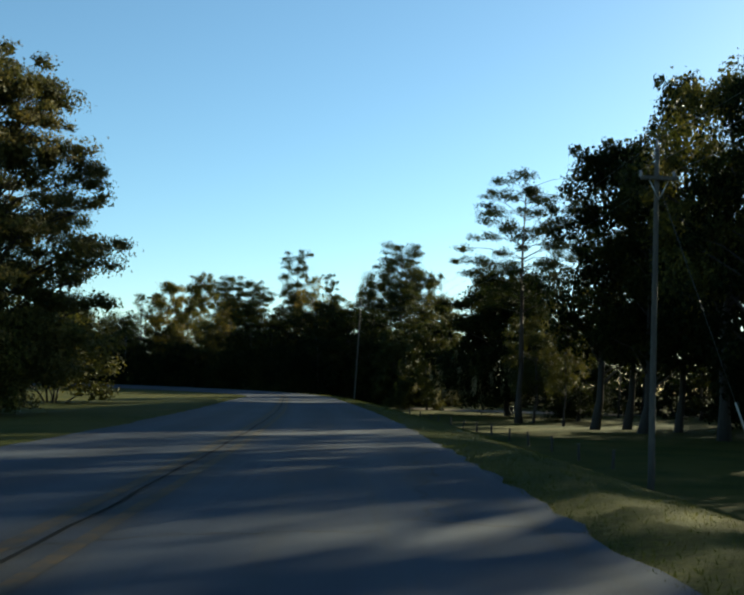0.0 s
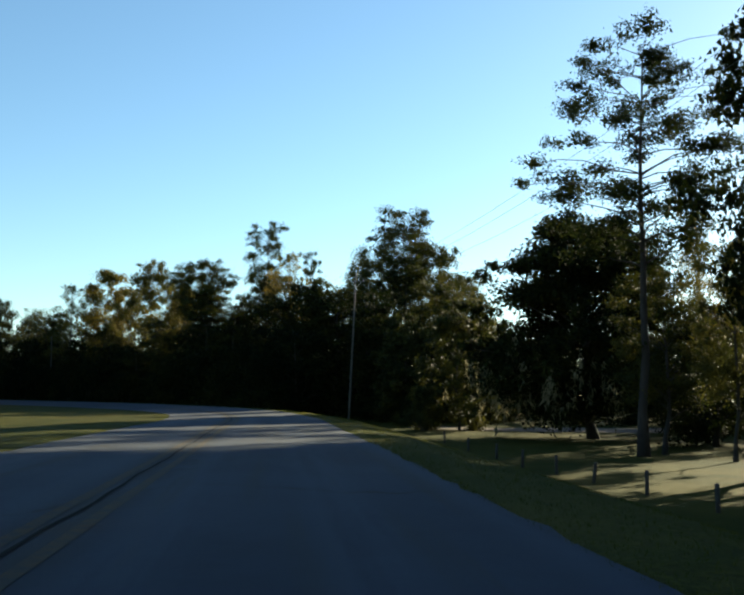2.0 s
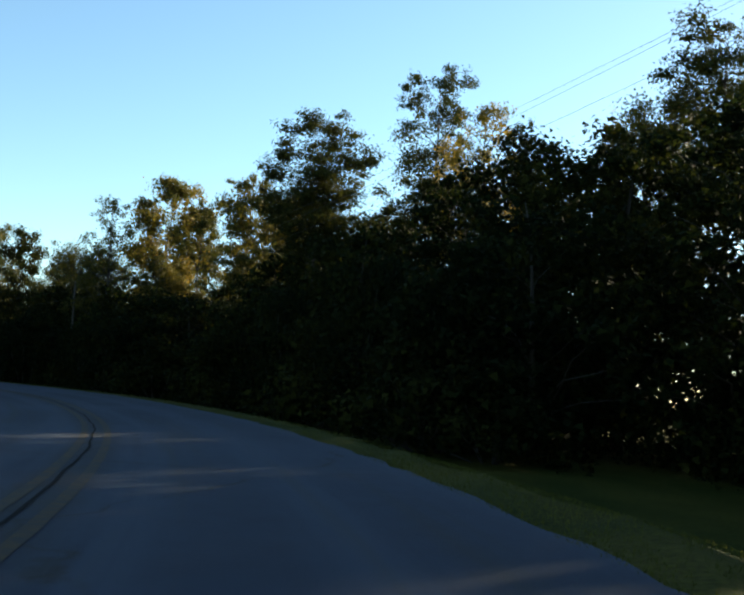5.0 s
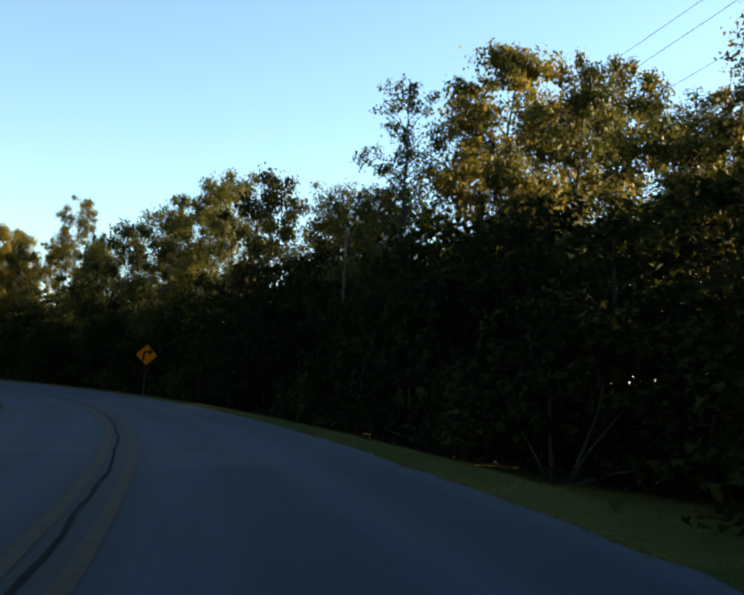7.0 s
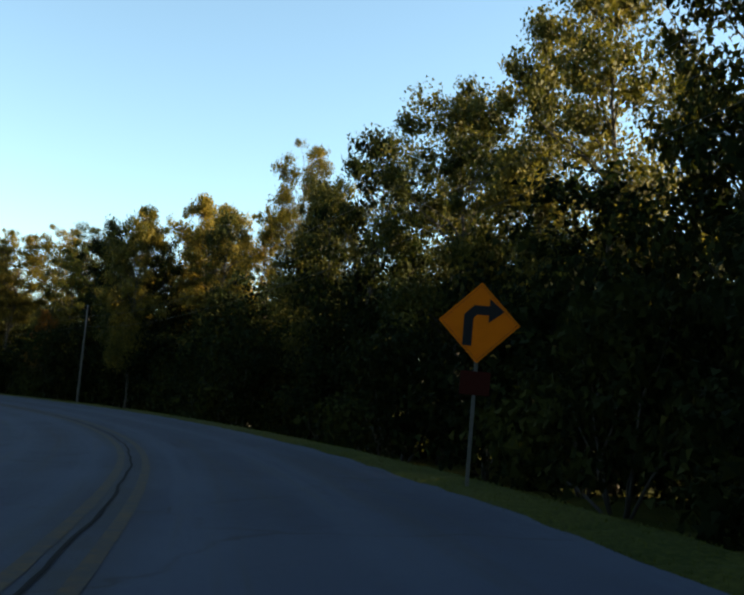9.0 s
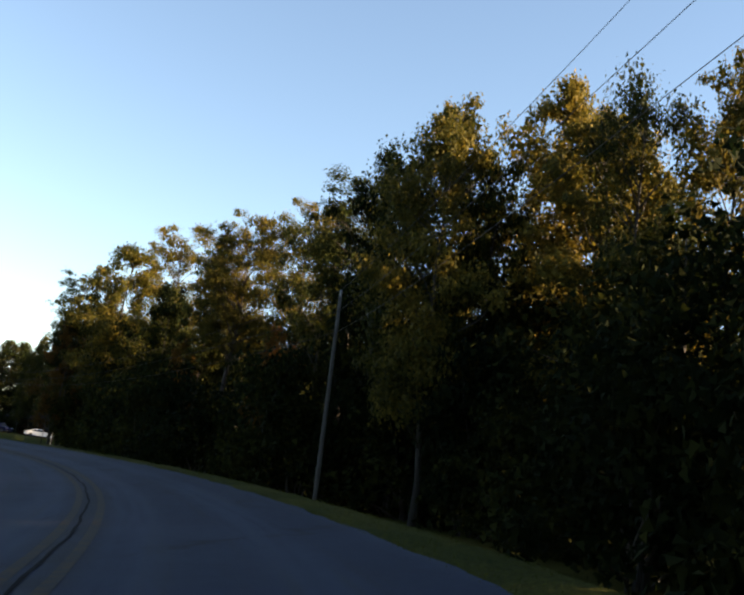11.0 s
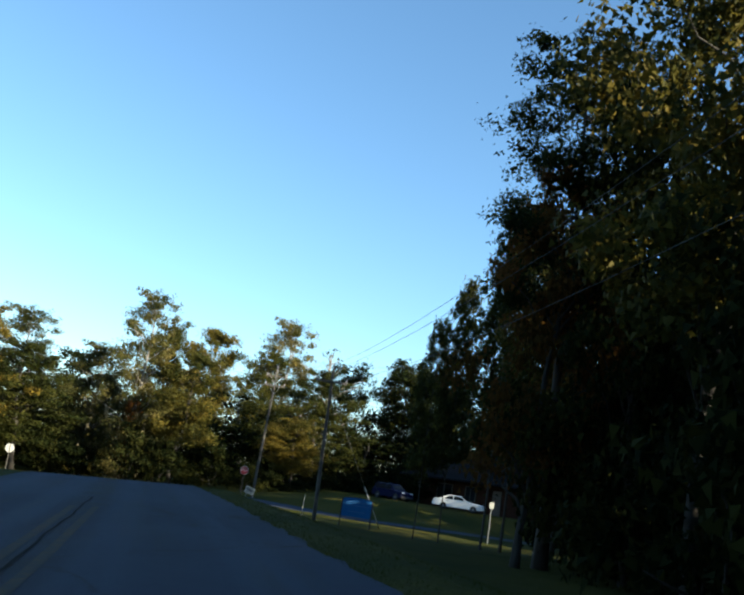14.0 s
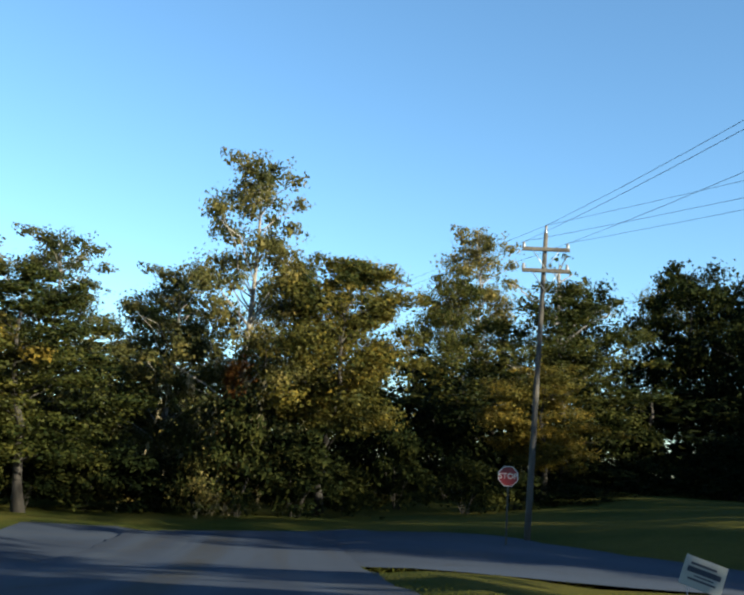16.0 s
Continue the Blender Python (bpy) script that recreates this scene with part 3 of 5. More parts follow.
# name of a kind: how to make it, its height and crown radius as made
KINDS = {
    "green_a": (lambda: make_tree("hardwood_tree", "tall hardwood tree with a full green crown", 18, 4.5, 0.30, 11, LEAF_GREEN, BARK), 18, 4.5),
    "green_b": (lambda: make_tree("hardwood_tree", "tall hardwood tree with a loose green crown", 18, 4.5, 0.34, 12, LEAF_GREEN, BARK, 56, 300, ragged=0.3, spurs=8, wild=0.1), 18, 4.5),
    # These two oaks take the leaf colour that is darkened to stand for shade.
    "dark_a": (lambda: make_tree("oak_tree", "dense oak tree at the wood's edge with leaves coloured dark for shade", 16, 5.5, 0.12, 13, LEAF_SHADED, BARK, 66, 190, 0.235, pad=0.3), 16, 5.5),
    "dark_b": (lambda: make_tree("oak_tree", "broad oak tree with low limbs and leaves coloured dark for shade", 16, 5.5, 0.10, 14, LEAF_SHADED, BARK, 62, 190, 0.235, pad=0.32, spurs=9), 16, 5.5),
    "autumn_a": (lambda: make_tree("autumn_tree", "hardwood tree turning yellow and brown in autumn", 18, 4.4, 0.36, 15, LEAF_AUTUMN, BARK, 56, 340, 0.175, spurs=8), 18, 4.4),
    "autumn_b": (lambda: make_tree("autumn_tree", "hardwood tree with gold-green autumn leaves", 18, 4.4, 0.32, 16, LEAF_AUTUMN, BARK, 58, 330, 0.165, ragged=0.25, wild=0.1), 18, 4.4),
    "gold": (lambda: make_tree("autumn_tree", "tall tree with thin gold-brown autumn leaves and hanging moss", 18, 4.6, 0.12, 26, LEAF_GOLD, BARK_PALE, 76, 290, 0.145, pad=0.28, moss=1.1, limbs=2, trunk=0.26, core=14, ragged=0.3, spurs=14, wild=0.12), 18, 4.6),
    "green_low": (lambda: make_tree("young_tree", "low broad tree with sunlit yellow-green leaves", 10, 3.5, 0.08, 33, LEAF_GREEN, BARK, 72, 240, 0.16, pad=0.3, trunk=0.12, spurs=10), 10, 3.5),
    "russet": (lambda: make_tree("russet_tree", "small hardwood tree with russet autumn leaves", 12, 3.6, 0.3, 17, LEAF_RUSSET, BARK, 40, 190, 0.17), 12, 3.6),
    "sparse": (lambda: make_tree("thin_tree", "thin-leaved tree with the sky showing through its crown", 18, 3.4, 0.42, 18, LEAF_AUTUMN, BARK, 46, 190, 0.15, pad=0.32, core=2, ragged=0.5, limbs=1, spurs=10), 18, 3.4),
    "silver": (lambda: make_tree("thin_tree", "airy grey-green tree with fine twigs against the sky", 15, 3.6, 0.40, 37, LEAF_GREEN, BARK, 52, 230, 0.13, pad=0.33, core=4, ragged=0.5, limbs=2, spurs=10), 15, 3.6),
    "young": (lambda: make_tree("young_tree", "slim young tree with a pointed airy green crown", 12, 2.2, 0.32, 27, LEAF_GREEN, POST_WOOD, 56, 170, 0.15, pad=0.36, trunk=0.08, kind="spire", core=4, ragged=0.4, spurs=12), 12, 2.2),
    "dead": (lambda: make_tree("dead_tree", "half-dead tree with bare pale limbs against the sky", 14, 4.0, 0.45, 28, LEAF_AUTUMN, BARK_PALE, 22, 14, 0.18, pad=0.13, limbs=1, trunk=0.34, core=0, spurs=4), 14, 4.0),
    "pine_a": (lambda: make_tree("pine_tree", "tall pine with a bare trunk and a round dark crown", 24, 4.2, 0.58, 19, NEEDLE, BARK_PINE, 70, 380, 0.19, 0.55, 0.32, trunk=0.24, flat=0.8, kind="pine", core=12, ragged=0.3), 24, 4.2),
    "pine_b": (lambda: make_tree("pine_tree", "tall pine with open tiers of branches", 24, 4.2, 0.50, 20, NEEDLE, BARK_PINE, 46, 380, 0.19, 0.55, 0.30, trunk=0.24, flat=0.75, kind="pine", core=10, ragged=0.3), 24, 4.2),
    # Pine whose needle colour already holds the sunlight on its crown.
    "pine_sunlit": (lambda: make_tree("pine_tree", "pine with a flat open crown of yellow-green tufts coloured as if sunlit", 20, 4.2, 0.50, 38, NEEDLE_SUNLIT, BARK_PINE, 58, 340, 0.17, 0.6, 0.30, trunk=0.22, flat=0.75, kind="high", core=8, ragged=0.3, limbs=1, spurs=10, wild=0.1), 20, 4.2),
    "meadow_pine": (lambda: make_tree("pine_tree", "tall pine with long open branches on the meadow", 24, 5.0, 0.50, 22, NEEDLE, BARK_PINE, 50, 460, 0.17, 0.55, 0.24, trunk=0.26, flat=0.75, kind="pine", core=10, ragged=0.35, spurs=8, wild=0.14), 24, 5.0),
    "moss_oak": (lambda: make_tree("live_oak", "spreading live oak hung with Spanish moss", 16, 7.0, 0.20, 21, LEAF_SHADED, BARK, 150, 330, 0.24, 0.9, 0.25, 0.32, 0.8, kind="broad", moss=1.3, skirt=34, spurs=12, core=16), 16, 7.0),
    "cypress": (lambda: make_tree("cypress_tree", "feathery gold-brown tree with level sprays beside the road", 15, 4.6, 0.10, 29, LEAF_GOLD, BARK, 190, 430, 0.12, 0.7, 0.24, 0.25, 0.55, core=20, ragged=0.5, spurs=60, wild=0.02), 15, 4.6),
    # Leaves near black, so the colour itself carries the shade inside the wood.
    "back": (lambda: make_tree("oak_tree", "tree inside the wood with leaves coloured dark for its shade", 15, 5.5, 0.06, 23, LEAF_SHADED, BARK, 42, 46, 0.42, 0.95, 0.32, limbs=9, core=8), 15, 5.5),
    "inner": (lambda: make_tree("oak_tree", "tree inside the wood with leaves coloured dark for its shade", 15, 5.5, 0.06, 35, LEAF_SHADED, BARK, 44, 56, 0.36, 0.95, 0.32, limbs=9, core=10), 15, 5.5),
    "mid": (lambda: make_tree("oak_tree", "low tree at the wood's edge with leaves coloured dark for shade", 10, 4.5, 0.06, 30, LEAF_SHADED, BARK, 46, 90, 0.24, 0.9, 0.32, limbs=6, trunk=0.13, core=14), 10, 4.5),
    # Unlit look of these two meadow oaks comes from their shade-darkened leaf colour.
    "meadow_dark": (lambda: make_tree("oak_tree", "tall meadow oak with a bare lower trunk and leaves coloured dark for shade", 20, 6.0, 0.20, 24, LEAF_SHADED, BARK, 66, 160, 0.285, trunk=0.38), 20, 6.0),
    "meadow_high": (lambda: make_tree("oak_tree", "tall meadow oak with a high crown coloured dark for shade", 20, 6.0, 0.30, 34, LEAF_SHADED, BARK, 72, 180, 0.27, trunk=0.36, spurs=8), 20, 6.0),
    "meadow_green": (lambda: make_tree("oak_tree", "tall green oak with a bare lower trunk on the meadow", 20, 6.0, 0.42, 25, LEAF_GREEN, BARK, 70, 260, 0.21, trunk=0.36, spurs=8), 20, 6.0),
    "bush_dark": (lambda: make_bush("bush", "undergrowth bush at the wood's edge with leaves coloured dark for shade", 4.5, 3.0, 31, LEAF_SHADED, 22, 105, 0.18), 4.5, 3.0),
    "bush_green": (lambda: make_bush("bush", "leafy green bush beside the road", 4.5, 3.0, 32, LEAF_GREEN, 34, 240, 0.14), 4.5, 3.0),
}


def land(x, y):
    return (x, y, float(ground_height(np.array([[x, y]]))[0]))


def near_side(s):
    """How close to the driven line the wood may come; it draws back before the junction."""
    return np.interp(s, (300, 310, 320, 331, 341, 350), (0, 5.5, 7.6, 11.8, 15.0, 17.5))


build_ground()
build_road()

# The wood along the right of the bend: place, top, crown radius
WOOD = [
    # behind the meadow's corner
    ("pine_a", 5.4, 153.6, 26.2, 5.1), ("green_b", 10.5, 153.9, 21.5, 4), ("pine_b", -13.6, 162.3, 25.8, 3.8), ("pine_b", -7.4, 161.4, 21.5, 1.8), ("silver", 0.9, 154.7, 21.2, 3.7),
    ("green_a", 6.5, 146, 19, 5.8), ("green_b", 11, 144.5, 16.5, 4.8), ("green_a", 0.5, 149, 17.5, 5), ("green_b", 8.3, 129, 13.5, 5), ("green_a", -6, 158, 17.5, 5.5), ("green_b", -14, 166, 18.5, 5.3),
    # the bend's first part
    ("pine_a", -20.6, 151.6, 18.7, 4.1), ("sparse", -9.3, 151, 20, 3), ("dark_a", -6.9, 139.7, 14.6, 5.3), ("dark_b", -11, 147, 13.6, 5.5), ("dark_a", -3.5, 132.5, 13.2, 5.8), ("dark_b", 0.5, 126, 12.4, 5.5),
    ("autumn_a", -26.3, 170.6, 17.4, 3.7), ("pine_b", -22.8, 161, 15.6, 3), ("dark_a", -17, 157, 14, 4.8), ("green_b", -30, 171, 13, 4),
    ("autumn_a", -42.2, 182.6, 21.8, 4.9), ("autumn_b", -37.8, 197.2, 25.4, 5.3), ("autumn_b", -36, 176.2, 18, 3.4), ("sparse", -47, 180.4, 18.6, 2.9), ("autumn_b", -37.8, 171.4, 12.6, 2.1), ("pine_a", -32.7, 206, 25.6, 4.8),
    ("green_a", -50, 189, 15, 3.7), ("silver", -55.8, 191, 15.8, 3.7), ("silver", -52.4, 187, 14.6, 3.2), ("dark_a", -62.2, 194, 17.9, 4), ("green_b", -68.6, 198, 19, 3.7), ("dark_b", -57.5, 194, 14.5, 4), ("green_a", -73.6, 201.3, 19.4, 3.4),
    ("green_b", -77.5, 202, 16.8, 3.7), ("green_a", -84, 211.9, 20.5, 3.7), ("dark_b", -84.6, 205, 16.6, 3.7), ("green_b", -90.6, 208.4, 15, 3.1), ("silver", -112.5, 221, 17.4, 2.6),
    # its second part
    ("pine_sunlit", -105.6, 221.2, 22.8, 3.0), ("dark_a", -95.8, 213.8, 17.2, 2.2), ("dark_b", -93.2, 210.8, 15.5, 2.9), ("autumn_b", -110, 222.4, 18.0, 2.6), ("autumn_a", -114.5, 222, 16.6, 3.7), ("autumn_a", -119, 222.9, 20.1, 3.3),
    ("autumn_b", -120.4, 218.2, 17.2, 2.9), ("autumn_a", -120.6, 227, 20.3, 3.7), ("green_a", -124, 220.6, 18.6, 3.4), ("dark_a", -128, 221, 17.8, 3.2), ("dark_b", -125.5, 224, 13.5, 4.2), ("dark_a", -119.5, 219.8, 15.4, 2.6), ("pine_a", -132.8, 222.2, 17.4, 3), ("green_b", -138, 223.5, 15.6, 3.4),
    ("pine_sunlit", -144.4, 225, 18.8, 3.4), ("pine_sunlit", -147.8, 222.6, 17.8, 3.4), ("pine_b", -151.5, 222.8, 15.6, 1.9), ("pine_sunlit", -157.4, 226.8, 19.4, 2.0), ("dark_a", -163, 224.5, 14.6, 3.2), ("green_b", -153, 225.5, 14.6, 3),
    ("pine_sunlit", -174.8, 229, 22.3, 3.8), ("autumn_a", -174.6, 224.6, 19.4, 4), ("green_a", -167.8, 226.5, 15.2, 3), ("pine_b", -181.2, 223.6, 16.8, 3.4), ("dark_a", -178.6, 225, 15.4, 3.2), ("dark_b", -181, 228.5, 13, 4),
    ("russet", -180.2, 222.4, 11.8, 2.2), ("russet", -154, 222.6, 9.4, 1.6), ("russet", -139, 221.4, 9.2, 1.4), ("autumn_b", -187.5, 226.6, 12.6, 2.6),
    ("young", -190, 224.8, 13, 1.3), ("young", -193.6, 227, 14.6, 1.7), ("young", -196.8, 225.2, 11.8, 1.1), ("young", -196.9, 224, 9.6, 0.9), ("young", -191, 229.5, 12, 2.2),
]
for kind, x, y, top, size in WOOD:
    put(kind, 0, 0, top, size, "trees of the wood", (x * 37.0 + y * 91.0) % 360, land(x, y))
rng = np.random.default_rng(5)
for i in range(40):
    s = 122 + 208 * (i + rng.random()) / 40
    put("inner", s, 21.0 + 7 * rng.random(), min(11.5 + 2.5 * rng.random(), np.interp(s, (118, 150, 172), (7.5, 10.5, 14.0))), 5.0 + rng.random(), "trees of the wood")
# A hidden row deeper in, added to stop low sun leaking through.
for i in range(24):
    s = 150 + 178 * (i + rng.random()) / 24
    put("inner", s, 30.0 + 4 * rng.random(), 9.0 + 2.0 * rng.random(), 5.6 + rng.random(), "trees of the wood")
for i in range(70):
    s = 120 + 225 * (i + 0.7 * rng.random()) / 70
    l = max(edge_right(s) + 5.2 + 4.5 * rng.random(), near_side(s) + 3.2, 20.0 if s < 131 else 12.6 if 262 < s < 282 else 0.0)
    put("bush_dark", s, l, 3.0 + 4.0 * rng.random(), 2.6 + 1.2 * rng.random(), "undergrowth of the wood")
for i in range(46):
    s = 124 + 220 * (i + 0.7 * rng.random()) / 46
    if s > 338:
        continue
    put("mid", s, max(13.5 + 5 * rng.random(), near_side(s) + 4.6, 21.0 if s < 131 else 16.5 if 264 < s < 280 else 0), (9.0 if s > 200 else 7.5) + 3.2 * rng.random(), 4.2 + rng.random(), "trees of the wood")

# More bushes whose near-black leaves stand for the shade at the wood's foot.
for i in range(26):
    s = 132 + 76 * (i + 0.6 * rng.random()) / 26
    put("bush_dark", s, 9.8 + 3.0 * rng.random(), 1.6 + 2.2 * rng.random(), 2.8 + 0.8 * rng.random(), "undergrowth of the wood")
for s, l, top in ((341.0, 16.5, 4.6), (339.0, 18.5, 4.8)):
    put("bush_dark", s, l, top, 3.0, "undergrowth of the wood")

# Trees across the road, inside the bend: unseen, added to hold back skylight
for i in range(16):
    s = 152 + 11.3 * i
    put("back", s, -24.0 - 8 * rng.random(), 14.0 + 4 * rng.random(), 6.0, "trees inside the bend")

# The meadow's trees
put("meadow_pine", 0, 0, 22.6, 6.0, "trees on the meadow", 40, (15.1, 81.8, -2.1))
put("moss_oak", 0, 0, 15.0, 8.0, "trees on the meadow", 0, (16.6, 98.6, -2.1))
# Back trees below y 65 and the sparse ones: unseen, added to shade the road.
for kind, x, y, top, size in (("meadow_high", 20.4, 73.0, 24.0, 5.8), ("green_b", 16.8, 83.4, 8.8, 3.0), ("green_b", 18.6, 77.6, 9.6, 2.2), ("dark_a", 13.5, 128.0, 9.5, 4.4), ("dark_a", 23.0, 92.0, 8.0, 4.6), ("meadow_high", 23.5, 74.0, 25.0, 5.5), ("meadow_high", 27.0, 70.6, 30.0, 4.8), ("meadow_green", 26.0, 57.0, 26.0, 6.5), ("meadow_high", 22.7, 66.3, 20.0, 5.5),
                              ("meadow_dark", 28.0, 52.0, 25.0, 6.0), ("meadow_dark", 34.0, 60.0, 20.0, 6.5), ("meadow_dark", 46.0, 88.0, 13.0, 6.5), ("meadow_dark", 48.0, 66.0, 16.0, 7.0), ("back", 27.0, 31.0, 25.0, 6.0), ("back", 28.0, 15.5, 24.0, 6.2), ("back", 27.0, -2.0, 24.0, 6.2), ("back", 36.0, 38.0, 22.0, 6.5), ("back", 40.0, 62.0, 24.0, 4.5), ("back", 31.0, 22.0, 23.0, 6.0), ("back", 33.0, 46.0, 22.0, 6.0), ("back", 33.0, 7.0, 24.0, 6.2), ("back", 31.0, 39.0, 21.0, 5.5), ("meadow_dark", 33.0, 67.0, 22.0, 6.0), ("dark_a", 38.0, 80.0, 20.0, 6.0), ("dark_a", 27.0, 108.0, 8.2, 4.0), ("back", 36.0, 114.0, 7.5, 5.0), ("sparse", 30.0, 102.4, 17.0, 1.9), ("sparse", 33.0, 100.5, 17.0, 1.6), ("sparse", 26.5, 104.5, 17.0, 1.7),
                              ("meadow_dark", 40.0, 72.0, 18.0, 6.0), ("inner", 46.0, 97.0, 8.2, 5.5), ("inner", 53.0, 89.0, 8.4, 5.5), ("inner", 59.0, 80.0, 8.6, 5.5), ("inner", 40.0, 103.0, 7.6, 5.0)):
    put(kind, 0, 0, top, size, "trees on the meadow", None, (x, y, -2.1))
for i in range(18):
    a = i / 17.0
    put("back", 0, 0, 9.4 + 3.5 * rng.random(), 6.0 + 2 * rng.random(), "far trees behind the meadow", None, (14 + 70 * a + 4 * rng.random(), 150 - 52 * a + 8 * rng.random(), -2.1))
for x, y in ((24.0, 122.0), (30.0, 124.0), (36.0, 120.0), (41.0, 116.0), (46.0, 118.0), (51.0, 112.0)):
    put("mid", 0, 0, 4.6 + 1.2 * rng.random(), 4.6 + rng.random(), "far trees behind the meadow", None, (x, y, -2.1))
# Beside the road on its left
put("moss_oak", 0, 0, 12.0, 7.2, "trees inside the bend", 140, (-47.0, 128.0, -0.35))
put("cypress", 0, 0, 13.8, 4.2, "", 20, (-13.9, 24.5, -0.35))
put("bush_green", 0, 0, 5.4, 4.4, "bushes beside the road", None, (-18.5, 46.0, -0.35), "low rounded tree-like bush behind the feathery tree")
put("bush_green", 0, 0, 4.6, 2.6, "bushes beside the road", None, (-14.0, 22.5, -0.35))
put("bush_green", 0, 0, 3.4, 2.4, "bushes beside the road", None, (-16.6, 21.0, -0.35))
# The low trees over the meadow's corner
put("green_low", 0, 0, 9.6, 3.4, "trees of the wood", 70, land(7.6, 108.0))
put("green_low", 0, 0, 11.0, 3.0, "trees of the wood", 200, land(10.4, 121.0))
put("green_low", 0, 0, 9.0, 3.6, "trees of the wood", 310, land(3.4, 116.0))
put("bush_green", 0, 0, 2.1, 1.7, "bushes beside the road", None, land(4.4, 106.2))
# The trees past the bend's end
for kind, x, y, top, size in (("gold", -242.2, 209.4, 15.7, 4), ("autumn_a", -240.6, 213.6, 10.8, 4.2), ("gold", -246.5, 205.4, 10.6, 4.2), ("dark_b", -259.6, 203.0, 11.5, 5),
                              ("gold", -254.2, 197.2, 13.8, 5.2), ("green_a", -239.5, 200.6, 9.0, 5), ("autumn_b", -238.0, 196.0, 11.5, 4.5), ("gold", -250.5, 192.0, 13.0, 5.5), ("green_b", -246, 188, 12.0, 6.2),
                              ("autumn_a", -272.0, 216.2, 17.6, 4.6), ("autumn_b", -271.8, 211.8, 17.6, 3.8), ("gold", -267.4, 225.0, 19.2, 5.2), ("green_b", -262.0, 223.0, 14.5, 4), ("dead", -257.3, 229.6, 15.4, 4.5),
                              ("green_a", -249.5, 227.6, 12.0, 5.2), ("autumn_b", -243.0, 224.5, 6.5, 3.2), ("dark_a", -258.0, 238.0, 15.8, 5.8), ("green_b", -267.7, 241.6, 16.8, 4.5), ("dark_b", -269.8, 248.0, 17.2, 5.5), ("dark_a", -252.0, 240.5, 14.2, 5.4),
                              ("dark_b", -248, 251, 15.2, 6.4), ("dark_a", -238, 258, 13.5, 8), ("dark_b", -222, 258, 13.0, 8.8), ("dark_a", -212, 262, 12.0, 8.8), ("dark_b", -208.5, 239.5, 9.0, 3.8), ("dark_a", -199.8, 245.2, 11.5, 5), ("dark_a", -256, 253, 16.6, 6), ("dark_b", -246, 258.5, 15.6, 6), ("dark_a", -261, 251, 17.4, 5.5), ("dark_b", -264, 233, 15.4, 4.5)):
    put(kind, 0, 0, top, size, "trees past the bend", None, land(x, y))
put("russet", 0, 0, 6.0, 1.5, "trees past the bend", None, land(-241.2, 209.6), "russet vine thicket round the foot of a tall tree")
for i in range(24):
    put("back", 0, 0, 6.5 + 3 * rng.random(), 5.5 + 2 * rng.random(), "far trees past the bend", None, land(-252 - 12 * rng.random() + max(0, i - 17) * 7, 176 + 3.6 * i + 2 * rng.random()))
for i in range(22):
    put("bush_dark", 0, 0, 0.6 + 3.6 * rng.random() ** 1.5, 2.0 + 1.6 * rng.random(), "undergrowth past the bend", None, land(-238.5 - 6.0 * rng.random(), 190 + 2.5 * i))
for i in range(26):
    put("bush_dark", 0, 0, 3.4 + 1.6 * rng.random(), 3.2 + rng.random(), "undergrowth past the bend", None, land(-250.0 - 5 * rng.random() + max(0, i - 14) * 3.4, 182 + 3.2 * i + 2 * rng.random()))
# Trees added out of sight to throw shade on the lawn and the junction.
for x, y in ((-202, 249), (-171, 246), (-176, 241), (-186, 237), (-181, 234), (-193, 236), (-188, 231), (-211, 247), (-205, 243), (-218, 255), (-196, 252), (-206, 263), (-227, 260), (-200, 258), (-207, 254), (-193, 258), (-184, 268), (-214, 252), (-224, 250)):
    put("back", 0, 0, 14.5 + 2 * rng.random(), 5.4, "far trees past the bend", None, land(x, y))


# ---- materials of the small things ----
METAL = plain("galvanised_steel", (0.42, 0.43, 0.44), 0.45, 0.85, 12.0)
DULL_STEEL = plain("dull_steel_post", (0.055, 0.052, 0.045), 0.7, 0.3, 12.0)
DARK_IRON = plain("dark_iron", (0.035, 0.035, 0.038), 0.6, 0.4)
PORCELAIN = plain("insulator_porcelain", (0.16, 0.15, 0.15), 0.25)
WIRE = plain("wire_metal", (0.03, 0.031, 0.033), 0.8)
ORANGE = plain("warning_yellow_sheeting", (0.50, 0.105, 0.002), 0.5, 0.0, 6.0, 0.12)
RUST = plain("dull_red_plaque", (0.030, 0.006, 0.004), 0.9)
BLACK_PAINT = plain("black_sheeting", (0.012, 0.012, 0.012), 0.5)
RED = plain("stop_red_sheeting", (0.15, 0.008, 0.011), 0.4, 0.0, 6.0, 0.15)
WHITE = plain("white_sheeting", (0.42, 0.42, 0.40), 0.5, 0.0, 8.0, 0.1)
GREY_BACK = plain("bare_aluminium", (0.22, 0.225, 0.225), 0.5, 0.35, 5.0, 0.15)
BLUE_PANEL = plain("blue_sign_paint", (0.024, 0.105, 0.27), 0.85, 0.0, 4.0, 0.15)
BLACK_POST = plain("black_painted_post", (0.012, 0.012, 0.014), 0.7)
BLUE_PALE = plain("faded_blue_lettering", (0.028, 0.115, 0.285), 0.85)
CARD = plain("yard_sign_board", (0.34, 0.335, 0.31), 0.6, 0.0, 9.0, 0.1)
CARD_INK = plain("dark_ink", (0.03, 0.035, 0.06), 0.6)
